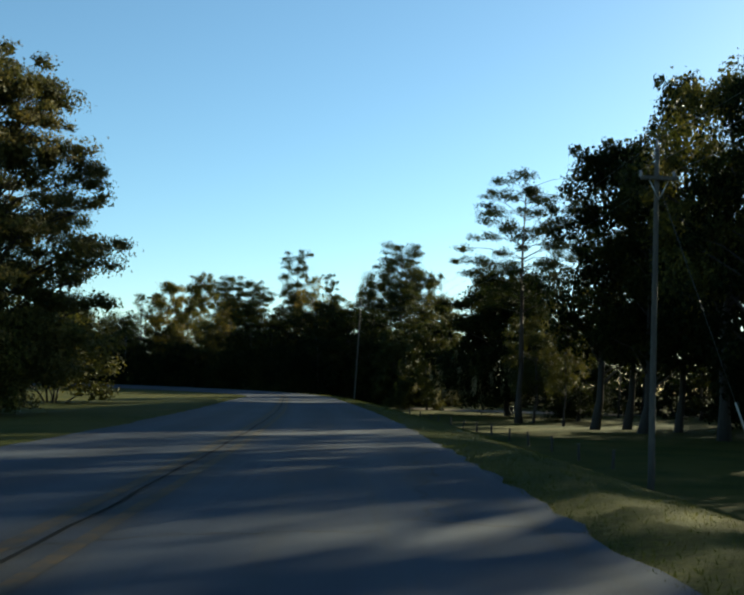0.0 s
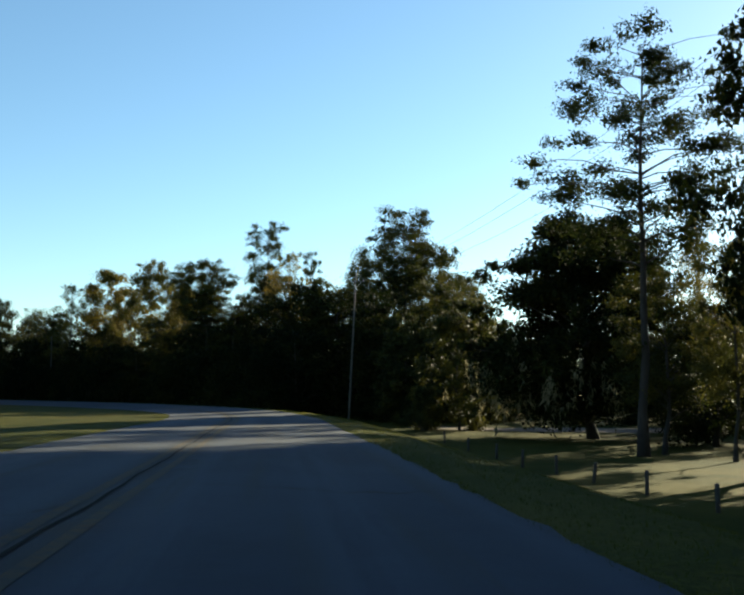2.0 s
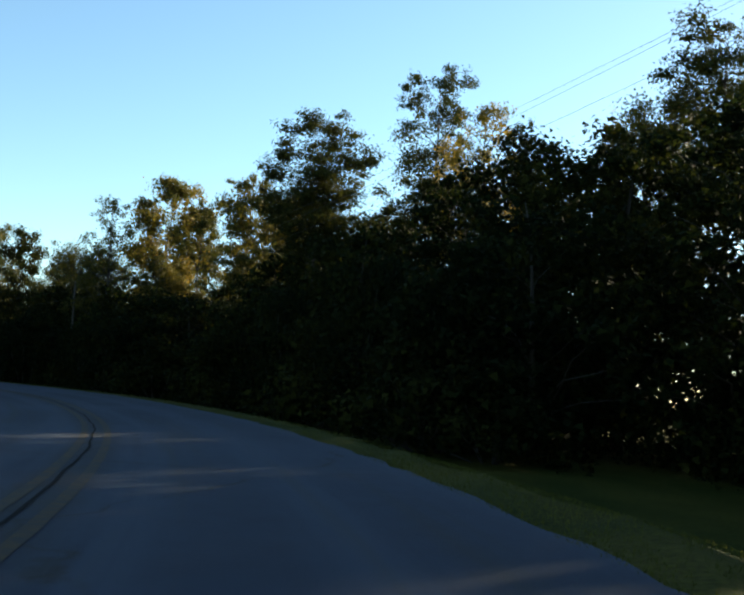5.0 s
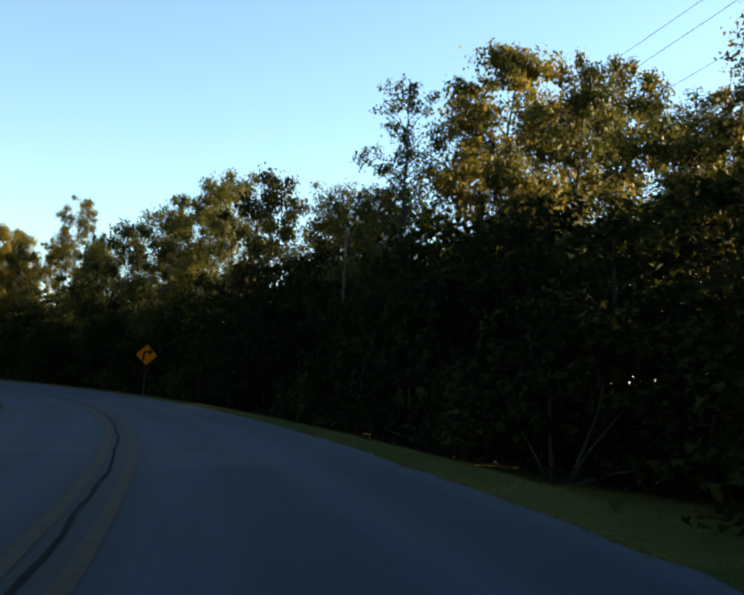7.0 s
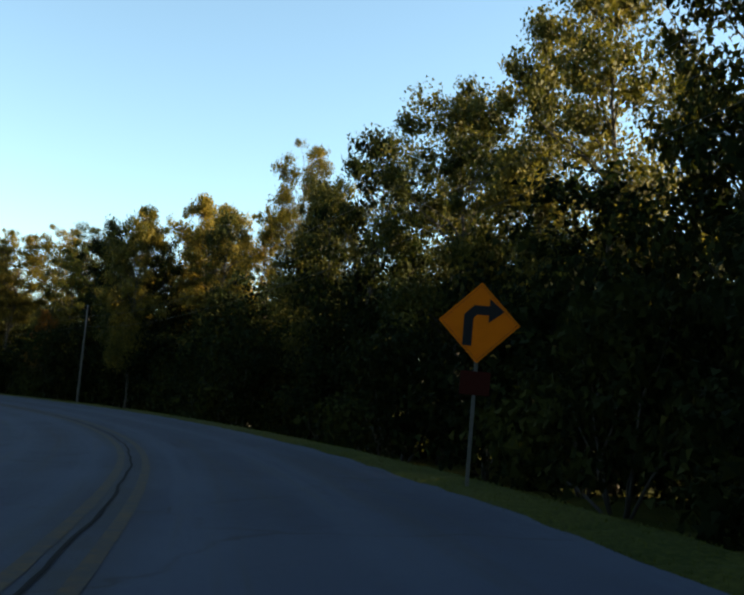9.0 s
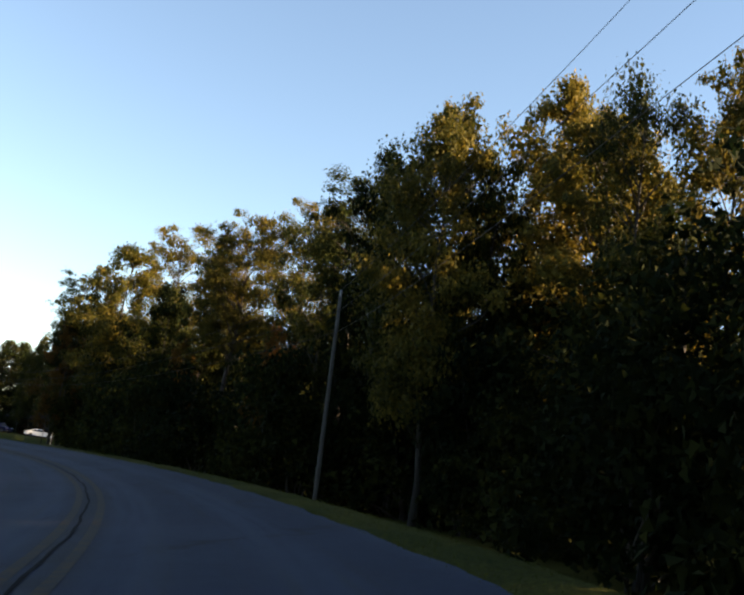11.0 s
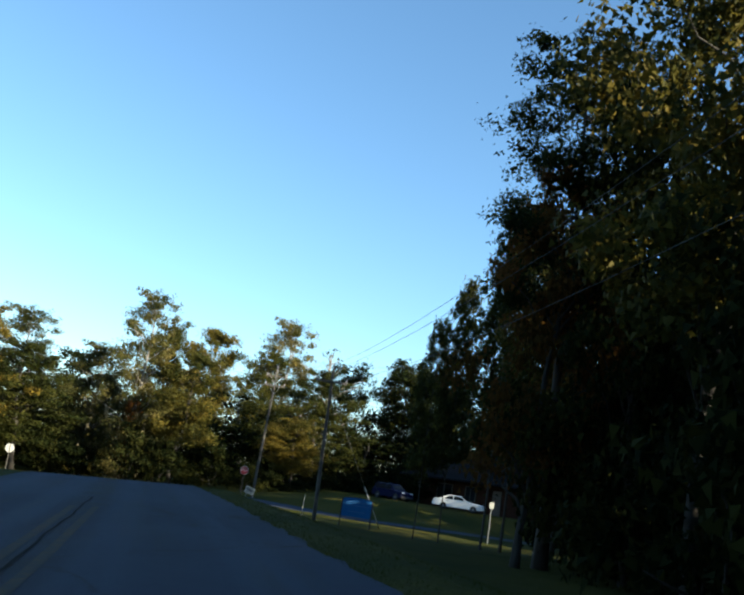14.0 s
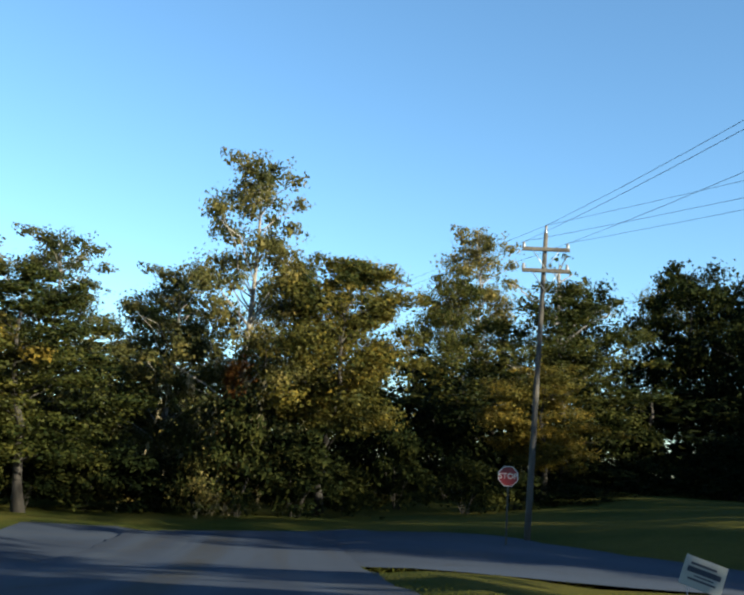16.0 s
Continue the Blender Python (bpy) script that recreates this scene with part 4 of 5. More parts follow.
RUBBER = plain("tyre_rubber", (0.014, 0.014, 0.015), 0.85)
RIM = plain("wheel_alloy", (0.22, 0.22, 0.23), 0.5, 0.4)
GLASS_DARK = plain("tinted_car_glass", (0.012, 0.014, 0.018), 0.06)
CAR_WHITE = plain("white_car_paint", (0.66, 0.67, 0.68), 0.4, 0.0, 2.0, 0.06)
CAR_BLUE = plain("dark_blue_car_paint", (0.005, 0.007, 0.034), 0.5, 0.0, 2.0, 0.1)
LAMP_RED = plain("red_lamp_plastic", (0.28, 0.012, 0.01), 0.25)
LAMP_CLEAR = plain("clear_lamp_plastic", (0.7, 0.7, 0.68), 0.15)
PLASTIC = plain("grey_bumper_plastic", (0.06, 0.06, 0.065), 0.6)
ROOFING = plain("roof_shingle", (0.014, 0.013, 0.014), 1.0, 0.0, 14.0, 0.4)
BRICK = plain("red_brick", (0.05, 0.023, 0.015), 0.9, 0.0, 11.0, 0.4)
TRIM = plain("white_trim_paint", (0.32, 0.31, 0.29), 0.7)
DULL_TRIM = plain("dull_trim_paint", (0.10, 0.095, 0.085), 0.9)
PANE = plain("window_glass", (0.012, 0.014, 0.018), 0.3)
DOOR_PAINT = plain("door_paint", (0.10, 0.07, 0.05), 0.5)
PAPER = plain("litter_paper", (0.6, 0.59, 0.56), 0.8)
CONCRETE = plain("pale_concrete", (0.15, 0.122, 0.10), 0.9, 0.0, 3.0, 0.25)

for paint in (CAR_BLUE, PLASTIC, GLASS_DARK, PANE, ORANGE, BLACK_PAINT, BLUE_PANEL):
    paint.node_tree.nodes["Principled BSDF"].inputs["Specular IOR Level"].default_value = 0.06


def lathe(profile, sides=12, at=(0, 0, 0)):
    """Verts and faces of a turned shape; profile: radius, height."""
    v, f, n = [], [], len(profile)
    for r, z in profile:
        for k in range(sides):
            a = 2 * math.pi * k / sides
            v.append((at[0] + r * math.cos(a), at[1] + r * math.sin(a), at[2] + z))
    for i in range(n - 1):
        for k in range(sides):
            f.append((i * sides + k, i * sides + (k + 1) % sides, (i + 1) * sides + (k + 1) % sides, (i + 1) * sides + k))
    f.append(tuple(range(sides - 1, -1, -1)))
    f.append(tuple(range((n - 1) * sides, n * sides)))
    return v, f


def plate(points, thick):
    """A flat plate in the xz plane, facing -y, from an outline."""
    n = len(points)
    v = [(x, -thick / 2, z) for x, z in points] + [(x, thick / 2, z) for x, z in points]
    f = [tuple(range(n)), tuple(range(2 * n - 1, n - 1, -1))] + [(i, i + n, (i + 1) % n + n, (i + 1) % n) for i in range(n)]
    return v, f


def solid(name, vf, material, parent, label="", at=(0, 0, 0), smooth=False):
    v, f = vf
    me = mesh_of(name, [(x + at[0], y + at[1], z + at[2]) for x, y, z in v], f, material, smooth)
    return part(name, me, None, parent, label)


# ---- utility poles and lines ----
def utility_pole(place, top, heading, lean=(0.0, 0.0), arms=((-0.75, 1.15),), label="weathered wooden utility pole beside the road", guy=None, braces=True):
    """heading: the way of the line, in degrees from +x. arms: distance below the top and half length. Returns the places of the wires."""
    x, y, z = place
    pole = thing("utility_pole", place, label, "utility pole", "utility poles along the road", heading - 90)
    h = top - z
    lx, ly = h * math.tan(radians(lean[0])), h * math.tan(radians(lean[1]))
    pts = [(lx * u, ly * u, -0.5 + (h + 0.5) * u) for u in np.linspace(0, 1, 7)]
    part("shaft", tube_mesh("shaft", [(pts, np.linspace(0.105, 0.07, 7))], POLE_WOOD, 12), None, pole)
    hooks = []

    def insulator(px, pz, tall=0.2):
        prof = ((0.02, -0.04), (0.045, 0.0), (0.06, 0.03), (0.035, 0.06), (0.06, 0.09), (0.035, 0.12), (0.05, tall - 0.03), (0.025, tall))
        solid("insulator", lathe(prof, 10), PORCELAIN, pole, "dark porcelain insulator", (lx + px, ly, pz), True)
        hooks.append((px, pz + tall))
    insulator(0.0, h + 0.02, 0.26)
    for drop, half in arms:
        az = h + drop
        part("crossarm", box_bm((2 * half, 0.10, 0.12), (lx, ly - 0.15, az), 0.012), POLE_WOOD, pole, "wooden crossarm")
        for px in (-half * 0.93, half * 0.93):
            insulator(px, az + 0.06)
        if braces:
            for sgn in (-1, 1):
                part("brace", tube_mesh("brace", [([(lx + sgn * half * 0.55, ly - 0.15, az - 0.05), (lx, ly - 0.12, az - 0.65)], [0.014, 0.014])], METAL, 6), None, pole, "flat steel crossarm brace")
    if guy:
        gx, gy, gz = guy
        m = pole.matrix_basis.inverted()
        end = m @ Vector((gx, gy, gz))
        start = Vector((lx, ly, h - 1.0))
        part("guy_wire", tube_mesh("guy_wire", [([tuple(start), tuple(end)], [0.012, 0.012])], WIRE, 6), None, pole, "steel guy wire")
        low = end + (start - end) * 0.30
        part("guy_guard", tube_mesh("guy_guard", [([tuple(end + (start - end) * 0.02), tuple(low)], [0.028, 0.028])], TRIM, 8), None, pole, "pale plastic guard on the guy wire")
    m = pole.matrix_basis
    return [m @ Vector((lx + px, ly, pz)) for px, pz in hooks]


def power_line(a, b, sag, radius=0.006):
    p = [a.lerp(b, u) - Vector((0, 0, sag * 4 * u * (1 - u))) for u in np.linspace(0, 1, 17)]
    ob = new("power_line", tube_mesh("power_line", [([tuple(q) for q in p], [radius] * 17)], WIRE, 5))
    tagged(ob, "thin dark power line hung between utility poles", "power line", "power lines")


POLES = [((9.1, 16.8, None), 8.6, 92, (1.2, 0), ((-0.95, 0.55),)), ((-1.7, 117.6, None), 12.6, 112, (2.6, 0), ((-0.6, 0.8),)),
         ((-48.6, 178.4, None), 9.9, 140, (-1.0, 0), ()), ((-122.9, 215.2, None), 8.2, 164, (-1.0, 0), ()),
         ((-202.3, 220.3, None), 6.75, 172, (-1.4, 0), ((-0.65, 0.82),)), ((-225.6, 219.5, None), 8.7, 172, (2.0, 0), ((-0.55, 0.75), (-1.25, 0.75)))]
hooks = []
for (x, y, _), top, heading, lean, arms in POLES:
    z = float(ground_height(np.array([[x, y]]))[0])
    guy = (-203.4, 224.0, float(ground_height(np.array([[-203.4, 224.0]]))[0])) if x == -202.3 else (13.6, 19.4, -1.9) if x == 9.1 else None
    hooks.append(utility_pole((x, y, z), top, heading, lean, arms, guy=guy, braces=x != -202.3))
back_pole = [Vector((12.0, -62.0, 8.9)), Vector((11.2, -62.0, 8.0)), Vector((12.8, -62.0, 8.0))]
for a, b in zip([back_pole] + hooks[:-1], hooks):
    for i in range(3):
        p, q = a[min(i, len(a) - 1)], b[min(i, len(b) - 1)]
        off = Vector((0, 0, -0.9 * i)) if len(a) == 1 else Vector((0, 0, 0))
        off2 = Vector((0, 0, -0.9 * i)) if len(b) == 1 else Vector((0, 0, 0))
        power_line(p + off, q + off2, min(2.2, 0.00025 * (q - p).length_squared))
for i, (dx, dy, dz) in enumerate(((60, 34, 3.0), (60, 33, 2.0), (62, 30, 1.2))):
    power_line(hooks[-1][i], hooks[-1][i] + Vector((dx, dy, dz)), 1.0)
    power_line(hooks[-1][i], hooks[-1][i] + Vector((-60, -22, 1.0)), 1.0)


# ---- road signs ----
def sign_post(parent, length, at=(0, 0, 0), material=DULL_STEEL):
    part("post", box_bm((0.055, 0.035, length), (at[0], at[1] + 0.03, at[2] + length / 2 - 0.3), 0.006), material, parent, "galvanised steel post")


def text_mesh(words, size):
    cu = bpy.data.curves.new("words", "FONT")
    cu.body, cu.size, cu.align_x, cu.align_y, cu.extrude = words, size, "CENTER", "CENTER", 0.002
    ob = bpy.data.objects.new("words", cu)
    me = bpy.data.meshes.new_from_object(ob)
    bpy.data.objects.remove(ob)
    me.transform(Matrix.Rotation(radians(90), 4, "X"))
    return me


def face_turn(place, eye):
    """The turn about z that makes a sign's -y side face a place."""
    return math.degrees(math.atan2(eye[1] - place[1], eye[0] - place[0])) + 90


def warning_sign():
    x, y = -61.9, 179.3
    z = float(ground_height(np.array([[x, y]]))[0])
    sign = thing("warning_sign", (x, y, z), "orange-yellow diamond turn warning sign with a black arrow", "road sign", "", face_turn((x, y), (-45.0, 157.5)))
    c, r = 2.72 - z, 0.62
    sign_post(sign, c + 0.7)
    solid("panel", plate([(0, -r), (r, 0), (0, r), (-r, 0)], 0.008), ORANGE, sign, "orange-yellow diamond panel", (0, 0, c))
    b = r * 0.93
    for k, (p, q) in enumerate((((0, -b), (b, 0)), ((b, 0), (0, b)), ((0, b), (-b, 0)), ((-b, 0), (0, -b)))):
        w = 0.985
        solid("border", plate([p, q, (q[0] * w, q[1] * w), (p[0] * w, p[1] * w)], 0.004), BLACK_PAINT, sign, "thin black border line", (0, -0.006, c))
    arrow = [(-0.17, -0.30), (-0.06, -0.30), (-0.06, 0.02), (-0.02, 0.07), (0.12, 0.07), (0.12, -0.02), (0.30, 0.125), (0.12, 0.27), (0.12, 0.18), (-0.06, 0.18), (-0.17, 0.06)]
    arrow = [(px * 1.3 - 0.02, pz * 1.3 + 0.03) for px, pz in arrow]
    part("plaque", box_bm((0.46, 0.008, 0.36), (0, 0.012, c - 0.92), 0.004), RUST, sign, "small dull red-brown plaque under the diamond")
    solid("arrow", plate(arrow, 0.004), BLACK_PAINT, sign, "black arrow that turns right", (0, -0.0075, c))


def octagon(r):
    return [(r * math.cos(radians(22.5 + 45 * k)), r * math.sin(radians(22.5 + 45 * k))) for k in range(8)]


def stop_sign(place, centre_z, facing, label, size=0.40):
    sign = thing("stop_sign", place, label, "road sign", "stop signs at the junction", facing)
    c = centre_z - place[2]
    sign_post(sign, c + 0.62)
    solid("panel", plate(octagon(size), 0.006), GREY_BACK, sign, "bare aluminium back", (0, 0.004, c))
    solid("rim", plate(octagon(size), 0.003), WHITE, sign, "white border", (0, -0.002, c))
    solid("face", plate(octagon(size * 0.93), 0.003), RED, sign, "red octagon face", (0, -0.0045, c))
    me = text_mesh("STOP", 0.75 * size)
    me.materials.append(WHITE)
    for v in me.vertices:
        v.co += Vector((0, -0.0085, c))
    part("lettering", me, None, sign, "white word STOP")


def yard_sign():
    x, y = -208.4, 217.5
    z = float(ground_height(np.array([[x, y]]))[0])
    sign = thing("yard_sign", (x, y, z), "small tilted white yard sign with dark print on wire stakes", "yard sign", "", face_turn((x, y), (-185.0, 212.0)))
    lean = Matrix.Rotation(radians(17), 4, "Y")
    c = -0.07 - z
    for sx in (-0.2, 0.2):
        part("stake", tube_mesh("stake", [([(sx * 0.9, 0.01, -0.2), (sx, 0.01, c)], [0.006, 0.006])], METAL, 6), None, sign, "thin wire stake")
    part("board", box_bm((0.54, 0.012, 0.385), (0, 0, c), 0.002, lean), CARD, sign, "off-white corrugated board")
    for bw, bh, bx, bz in ((0.33, 0.03, -0.025, 0.107), (0.43, 0.07, 0.0, 0.029), (0.25, 0.017, 0.016, -0.041), (0.36, 0.025, 0.0, -0.09)):
        part("print_bar", box_bm((bw, 0.004, bh), (0, 0, 0), 0, lean @ Matrix.Translation((bx, -0.0085, bz))), CARD_INK, sign, "dark print bar").location = (0, 0, c)


def blue_sign():
    a, b = Vector((-201.35, 221.45, 0)), Vector((-200.95, 222.85, 0))
    mid = (a + b) / 2
    z = float(ground_height(np.array([[mid.x, mid.y]]))[0])
    w = (b - a).length
    sign = thing("notice_board", (mid.x, mid.y, z), "blue notice board between two dark posts on the verge", "sign board", "", math.degrees(math.atan2(b.y - a.y, b.x - a.x)))
    for sx in (-w / 2 - 0.03, w / 2 + 0.03):
        part("post", box_bm((0.06, 0.06, 1.62), (sx, 0, 0.56), 0.008), BLACK_POST, sign, "dark metal post")
    arch = [(-w / 2, -0.45 - z), (w / 2, -0.45 - z)] + [(w / 2 * math.cos(radians(k)), 0.40 - z + 0.09 * math.sin(radians(k))) for k in range(0, 181, 15)]
    solid("panel", plate(arch, 0.03), BLUE_PANEL, sign, "plain blue painted panel with a bowed top edge")
    for bw, bz in ((0.7, 0.26), (0.8, 0.10), (0.6, -0.20)):
        part("print_bar", box_bm((bw * w, 0.004, 0.06), (0, -0.018, bz - z)), BLUE_PALE, sign, "faded print bar")


def marker_post():
    x, y = -204.5, 230.4
    z = float(ground_height(np.array([[x, y]]))[0])
    ob = thing("marker_sign", (x, y, z), "small upright white sign on a slim pale post by the street", "sign", "", face_turn((x, y), (-160.0, 212.0)))
    part("post", box_bm((0.05, 0.03, 1.22 - z), (0, 0.02, (1.22 - z) / 2 - 0.2), 0.006), METAL, ob, "slim pale steel post")
    part("panel", box_bm((0.24, 0.012, 0.36), (0, -0.002, 1.10 - z), 0.004), WHITE, ob, "white sheet panel")


def stake(x, y, tall, lean):
    z = float(ground_height(np.array([[x, y]]))[0])
    ob = thing("stake", (x, y, z), "leaning pale wooden survey stake in the grass", "stake")
    part("rod", tube_mesh("rod", [([(0, 0, -0.2), (lean * 0.5, 0, tall * 0.5), (lean, 0, tall)], [0.02, 0.018, 0.016])], TRIM, 6), None, ob)


warning_sign()
stop_sign((-224.0, 218.5, float(ground_height(np.array([[-224.0, 218.5]]))[0])), 0.94, face_turn((-224.0, 218.5), (-190, 212)), "red stop sign on a thin steel post in the grass", 0.31)
stop_sign((-229.2, 201.6, float(ground_height(np.array([[-229.2, 201.6]]))[0])), 0.0, face_turn((-229.2, 201.6), (-190, 212)) + 180, "stop sign seen from its bare grey back", 0.34)
yard_sign()
blue_sign()
marker_post()
stake(-204.6, 220.0, 1.25, 0.22)


# ---- fence posts on the meadow's edge ----
def fence_posts():
    proto = None
    places = ((11.3, 24.0), (11.1, 29.2), (10.8, 34.5), (10.5, 39.8), (10.1, 45.0), (9.7, 50.3), (9.2, 55.4), (8.7, 60.4), (8.15, 65.4), (7.5, 69.1), (6.65, 72.6), (6.4, 79.0), (5.7, 85.7), (4.9, 92.2))
    for i, (x, y) in enumerate(places):
        z = land(x, y)[2]
        tilt = (0, 3, -2, 1, 5, -3, 2, 0, 9, -2, 1, 2, -1, 3)[i]
        if proto is None:
            proto = thing("fence_post", (x, y, z), "short dark wooden fence post in the grass", "fence post", "fence posts along the meadow")
            part("shaft", tube_mesh("shaft", [([(0, 0, -0.4), (0, 0, 0.4), (0.01, 0, 0.80), (0.01, 0, 0.83)], [0.075, 0.07, 0.068, 0.05])], POST_WOOD, 9), None, proto)
            proto.matrix_basis = pose(x, y, z, 0, tilt, 0)
        else:
            copy_thing(proto, pose(x, y, z, tilt * 0.4, tilt, i * 40))


fence_posts()


def litter_bin():
    x, y, z = land(17.4, 103.0)
    ob = thing("litter_bin", (x, y, z), "dark barrel litter bin standing on the meadow grass", "litter bin")
    solid("barrel", lathe(((0.27, -0.05), (0.29, 0.1), (0.30, 0.3), (0.285, 0.32), (0.30, 0.34), (0.30, 0.6), (0.285, 0.62), (0.30, 0.64), (0.29, 0.86)), 18), DARK_IRON, ob, "", (0, 0, 0), True)
    solid("lid", lathe(((0.31, 0.86), (0.31, 0.90), (0.20, 0.97), (0.05, 0.99)), 18), DARK_IRON, ob, "low domed lid", (0, 0, 0), True)


litter_bin()


# ---- vehicles ----
def car(name, label, place, heading, length, width, profile, cabin, paint, glass_rows, wheel, axles, lamp_z, hood_z):
    """profile: outline of the lower body (share of the length, height). cabin: outline of the greenhouse. The nose points along +x."""
    ob = thing(name, place, label, "car", "parked cars", heading)

    def loft(outline, half, tuck):
        v, f = [], []
        n = len(outline)
        top = max(z for _, z in outline)
        low = min(z for _, z in outline)
        for sy in (-1, -0.8, 0.8, 1):
            for x, z in outline:
                u = (z - low) / max(0.01, top - low)
                k = (1 - tuck * u) * (1.0 if abs(sy) < 1 else 1.0)
                zz = z if abs(sy) < 1 else low + (z - low) * 0.94
                xx = x if abs(sy) < 1 else x * 0.985
                v.append((xx * length, sy * half * k, zz))
        for r in range(3):
            for i in range(n):
                f.append((r * n + i, r * n + (i + 1) % n, (r + 1) * n + (i + 1) % n, (r + 1) * n + i))
        f.append(tuple(range(n - 1, -1, -1)))
        f.append(tuple(range(3 * n, 4 * n)))
        return v, f
    solid("body", loft(profile, width / 2, 0.04), paint, ob)
    solid("cabin", loft(cabin, width / 2 * 0.94, 0.16), paint, ob, "roof and pillars")
    half = width / 2 * 0.94
    low = min(z for _, z in cabin)
    top = max(z for _, z in cabin)
    for sy in (-1, 1):
        for x0, x1, x2, x3 in glass_rows:
            z0, z1 = low + 0.05, top - 0.09
            y0, y1 = half * (1 - 0.16 * (z0 - low) / (top - low)) + 0.006, half * (1 - 0.16 * (z1 - low) / (top - low)) + 0.006
            v = [(x0 * length, sy * y0, z0), (x1 * length, sy * y0, z0), (x2 * length, sy * y1, z1), (x3 * length, sy * y1, z1)]
            v += [(x, yy - sy * 0.012, z) for x, yy, z in v]
            solid("side_window", (v, [(0, 1, 2, 3), (7, 6, 5, 4), (0, 4, 5, 1), (1, 5, 6, 2), (2, 6, 7, 3), (3, 7, 4, 0)]), GLASS_DARK, ob, "dark tinted side window")
        part("mirror", box_bm((0.12, 0.16, 0.11), (glass_rows[-1][1] * length - 0.1, sy * (half + 0.10), low + 0.10), 0.03), paint, ob, "door mirror")
        part("door_handle", box_bm((0.16, 0.02, 0.03), (glass_rows[0][0] * length + 0.35, sy * (width / 2 + 0.0), low - 0.10), 0.006), PLASTIC, ob)
    pts = sorted(cabin, key=lambda p: p[0])
    for (x0, z0), (x1, z1), nm in ((pts[-1], pts[-2], "windscreen"), (pts[0], pts[1], "rear_window")):
        q = []
        for u, k in ((0.12, 1.0), (0.88, 0.87)):
            x, z = (x0 + (x1 - x0) * u) * length, z0 + (z1 - z0) * u
            sgn = 1 if nm == "windscreen" else -1
            q += [(x + 0.012 * sgn, -half * 0.86 * k, z + 0.012), (x + 0.012 * sgn, half * 0.86 * k, z + 0.012)]
        v = [q[0], q[1], q[3], q[2]]
        v += [(x, y, z - 0.012) for x, y, z in v]
        solid(nm, (v, [(0, 1, 2, 3), (7, 6, 5, 4), (0, 4, 5, 1), (1, 5, 6, 2), (2, 6, 7, 3), (3, 7, 4, 0)]), GLASS_DARK, ob, "dark glass")
    for ax in axles:
        for sy in (-1, 1):
            hub = solid("tyre", lathe(((wheel * 0.72, -0.1), (wheel * 0.96, -0.1), (wheel, -0.07), (wheel, 0.07), (wheel * 0.96, 0.1), (wheel * 0.72, 0.1)), 20), RUBBER, ob, "black tyre")
            hub.matrix_basis = pose(ax * length, sy * (width / 2 - 0.08), wheel, 90, 0, 0)
            rim = solid("rim", lathe(((wheel * 0.2, -0.105), (wheel * 0.6, -0.085), (wheel * 0.70, -0.108), (wheel * 0.70, 0.108), (wheel * 0.6, 0.085), (wheel * 0.2, 0.105)), 16), RIM, hub, "alloy rim")
    for sx, mat, nm in ((0.5, LAMP_CLEAR, "headlight"), (-0.5, LAMP_RED, "tail_light")):
        for sy in (-1, 1):
            part(nm, box_bm((0.08, 0.34, 0.13), (sx * length * 0.985, sy * width * 0.34, lamp_z), 0.02), mat, ob, "clear headlight" if sx > 0 else "red tail light")
        part("bumper", box_bm((0.14, width * 0.94, 0.20), (sx * length * 0.99, 0, 0.42), 0.05), PLASTIC if paint is CAR_BLUE else paint, ob)
    return ob


def cars():
    z = float(ground_height(np.array([[-227.2, 236.0]]))[0])
    small = car("coupe", "white older two-door coupe parked in front of the house", (-227.2, 236.0, z), 62.0, 4.6, 1.68,
        [(-0.5, 0.32), (-0.5, 0.74), (-0.47, 0.86), (-0.30, 0.90), (0.14, 0.88), (0.44, 0.74), (0.50, 0.64), (0.5, 0.30), (0.30, 0.24), (-0.30, 0.24)],
        [(-0.40, 0.86), (-0.20, 1.28), (0.02, 1.31), (0.20, 0.85)], CAR_WHITE, [(-0.29, -0.11, -0.11, -0.18), (-0.09, 0.14, 0.02, -0.09)], 0.30, (-0.28, 0.31), 0.66, 0.8)
    small.matrix_basis = small.matrix_basis @ Matrix.Scale(0.88, 4)
    z = float(ground_height(np.array([[-231.6, 231.6]]))[0])
    small = car("suv", "dark blue sport utility car parked beside the coupe", (-231.6, 231.6, z), 30.0, 4.5, 1.8,
        [(-0.5, 0.38), (-0.5, 0.95), (-0.48, 1.05), (-0.2, 1.06), (0.20, 1.04), (0.46, 0.95), (0.50, 0.80), (0.5, 0.36), (0.30, 0.30), (-0.30, 0.30)],
        [(-0.48, 1.02), (-0.42, 1.64), (0.06, 1.68), (0.24, 1.02)], CAR_BLUE, [(-0.43, -0.30, -0.30, -0.40), (-0.28, -0.08, -0.08, -0.28), (-0.06, 0.17, 0.06, -0.06)], 0.36, (-0.30, 0.31), 0.86, 1.0)
    small.matrix_basis = small.matrix_basis @ Matrix.Scale(0.78, 4)


cars()


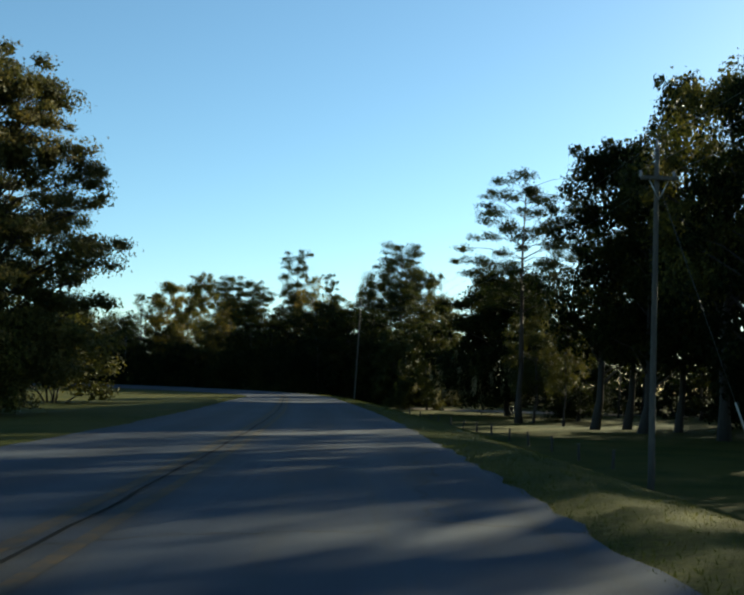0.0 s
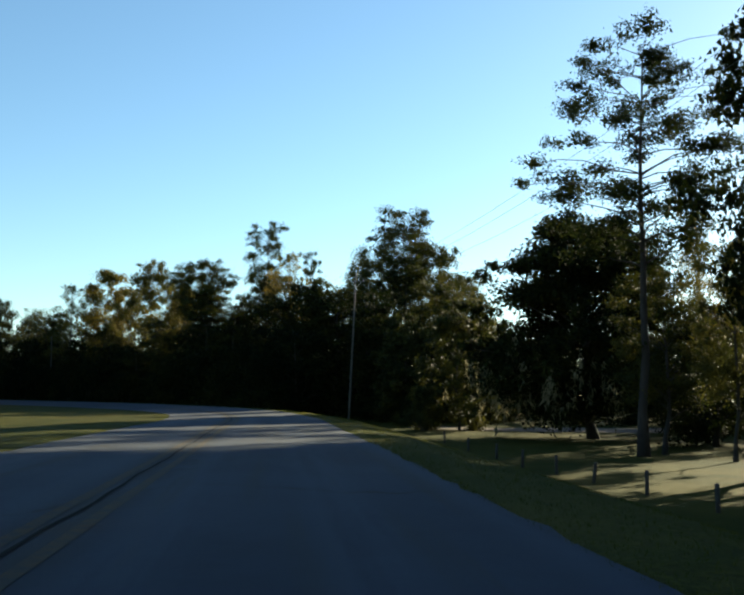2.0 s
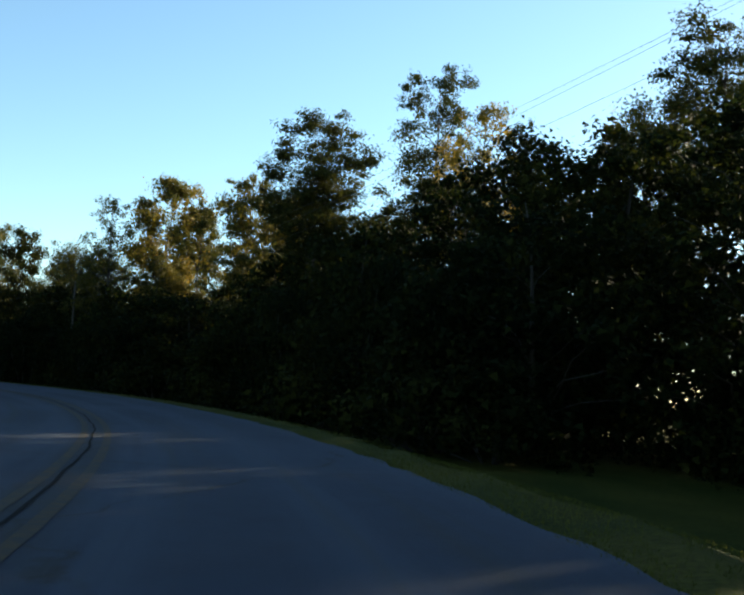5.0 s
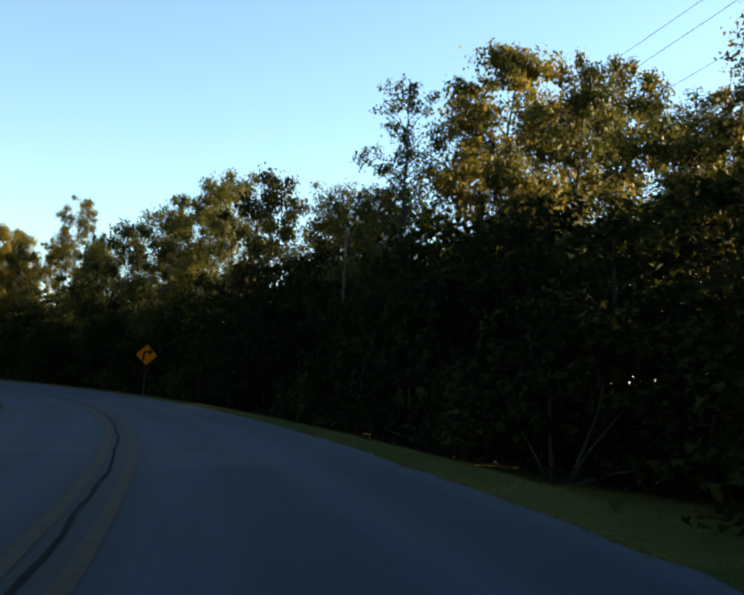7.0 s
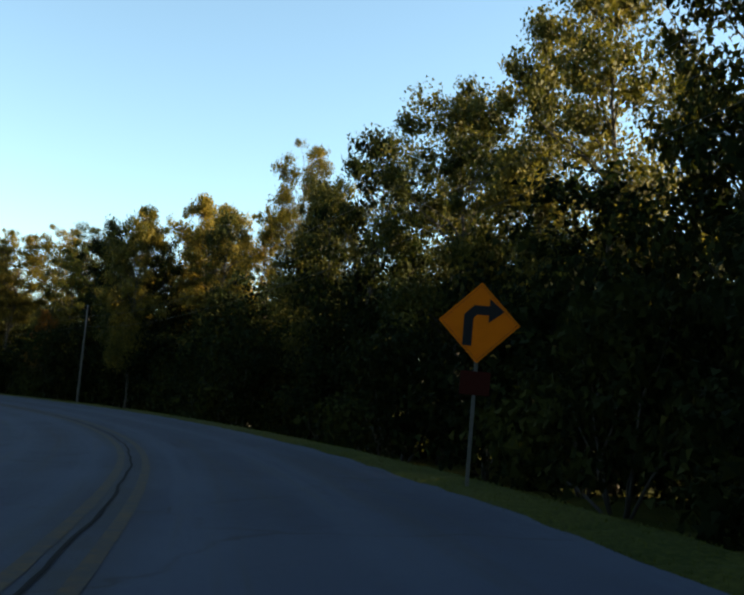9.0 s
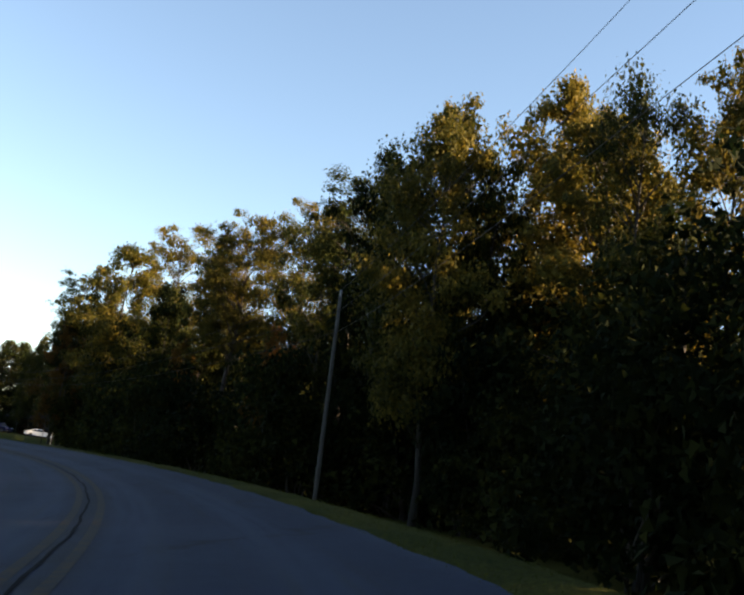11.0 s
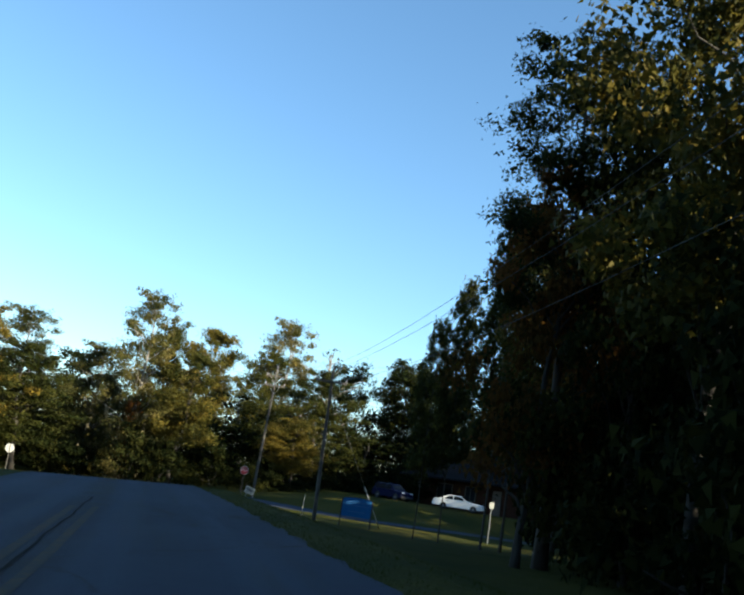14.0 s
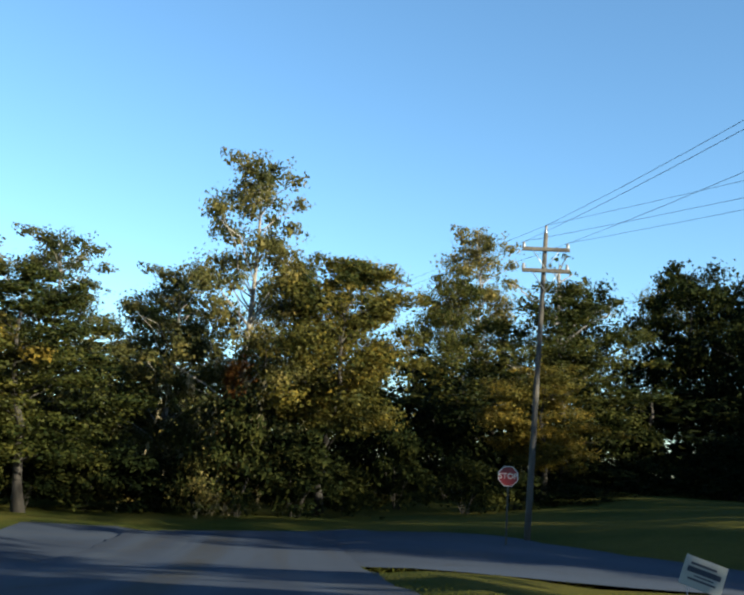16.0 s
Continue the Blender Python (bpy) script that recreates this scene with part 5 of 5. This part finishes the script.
# ---- the house behind the parked cars ----
def house():
    cx, cy, turn, w, d, h = -234.0, 245.0, 30.0, 19.0, 9.0, 2.6
    z = float(ground_height(np.array([[cx, cy]]))[0]) - 0.05
    ob = thing("house", (cx, cy, z), "low brick house with a wide dark shingle roof", "house", "", turn)
    wall = part("wall", box_bm((w, d, h), (0, 0, h / 2)), BRICK, ob, "red-brown brick wall")
    e, rise = 1.5, 2.5
    v = [(-w / 2 - e, -d / 2 - e, h), (w / 2 + e, -d / 2 - e, h), (w / 2 + e, d / 2 + e, h), (-w / 2 - e, d / 2 + e, h), (-w / 2 + 3.2, 0, h + rise), (w / 2 - 3.2, 0, h + rise)]
    v += [(x, y, zz - 0.16) for x, y, zz in v[:4]]
    solid("roof", (v, [(0, 1, 5, 4), (2, 3, 4, 5), (1, 2, 5), (3, 0, 4), (0, 6, 7, 1), (1, 7, 8, 2), (2, 8, 9, 3), (3, 9, 6, 0), (6, 9, 8, 7)]), ROOFING, ob, "dark shingle hip roof")
    for x, ww, hh, zz in ((-6.5, 1.7, 1.2, 1.5), (-3.4, 1.1, 1.2, 1.5), (3.2, 1.8, 1.3, 1.45), (6.6, 1.6, 1.2, 1.5)):
        win = part("window", box_bm((ww, 0.08, hh), (x, -d / 2 - 0.045, zz), 0.01), PANE, ob, "dark window pane")
        for sx in (-1, 1):
            part("frame", box_bm((0.07, 0.11, hh + 0.14), (x + sx * (ww / 2 + 0.035), -d / 2 - 0.06, zz), 0.008), DULL_TRIM, win, "dull painted window frame")
        for sz in (-1, 1):
            part("sill", box_bm((ww, 0.11, 0.07), (x, -d / 2 - 0.06, zz + sz * (hh / 2 + 0.035)), 0.008), DULL_TRIM, win, "dull painted window sill")
        part("mullion", box_bm((0.05, 0.1, hh), (x, -d / 2 - 0.055, zz), 0.006), DULL_TRIM, win)
    door = part("door", box_bm((0.95, 0.08, 2.05), (-0.4, -d / 2 - 0.045, 1.03), 0.012), DOOR_PAINT, ob, "brown front door")
    part("door_knob", box_bm((0.06, 0.06, 0.06), (-0.05, -d / 2 - 0.11, 1.0), 0.02), RIM, door)


house()


# ---- the street that leaves at the junction ----
def draped(name, p, w, lift, material, cross=6):
    """A strip laid over the land."""
    d = np.gradient(p, axis=0)
    d /= np.linalg.norm(d, axis=1)[:, None]
    r = np.stack([d[:, 1], -d[:, 0]], 1)
    xy = np.vstack([p + r * (w * (2 * k / cross - 1))[:, None] for k in range(cross + 1)])
    n = len(p)
    f = [(k * n + i, (k + 1) * n + i, (k + 1) * n + i + 1, k * n + i + 1) for k in range(cross) for i in range(n - 1)]
    me = mesh_of(name, np.column_stack([xy, open_height(xy) + lift]), f, material, True)
    uv = np.stack([np.repeat(2.0 + 2.4 * np.arange(cross + 1) / cross, n), np.tile(np.arange(n) * 0.8, cross + 1)], 1)
    order = np.empty(len(me.loops), np.int32)
    me.loops.foreach_get("vertex_index", order)
    me.uv_layers.new(name="lanes").data.foreach_set("uv", uv[order].astype(np.float32).ravel())
    return new(name, me)


street = draped("street", STREET, STREET_HALF, 0.0, ASPHALT)
tagged(street, "grey asphalt side street across the grass", "road", kind="structure")
lane = draped("lane", LANE, LANE_HALF, 0.0, CONCRETE)
tagged(lane, "pale gravel lane across the meadow", "lane", kind="structure")


# ---- litter on the verge ----
def litter():
    for i, (s, l, size) in enumerate(((235.3, 6.5, 0.22), (237.3, 5.4, 0.13), (233.9, 5.3, 0.13), (243.6, 7.6, 0.2))):
        x, y, z = spot(s, l)
        rng = np.random.default_rng(70 + i)
        bm = bmesh.new()
        bmesh.ops.create_grid(bm, x_segments=4, y_segments=4, size=size / 2)
        for v in bm.verts:
            v.co.z += float(rng.random()) * size * 0.35
        ob = thing("litter", (x, y, z + 0.04), "crumpled piece of white paper lying in the grass", "litter", "litter on the verge", i * 50)
        part("sheet", bm, PAPER, ob)


litter()


# ---- grass ----
def grass():
    rng = np.random.default_rng(9)
    n = 130000
    s = np.concatenate([rng.uniform(2, 120, n // 2), rng.uniform(100, 372, n // 2)])
    l = edge_right(s) + 0.02 + rng.random(n) ** 1.6 * np.where(s < 110, 7.0, 4.5)
    m = 26000
    s = np.concatenate([s, rng.uniform(8, 125, m)])
    l = np.concatenate([l, edge_left(s[n:]) - 0.05 - rng.random(m) ** 1.4 * 5.0])
    k = np.clip(np.searchsorted(PLAN_S, s), 1, len(PLAN) - 1)
    xy = PLAN[k] + PLAN_R[k] * l[:, None] + PLAN_D[k] * (s - PLAN_S[k])[:, None]
    at = np.column_stack([xy, ground_height(xy) - 0.02])
    out = np.tile((0.0, 0.0, 1.8), (len(at), 1))
    ob = new("grass", tris_mesh("grass", blades(rng, at, out, 0.042, 0.22), GRASS_BLADE))
    tagged(ob, "short uneven grass along the road's edge", "grass", kind="stuff")


grass()
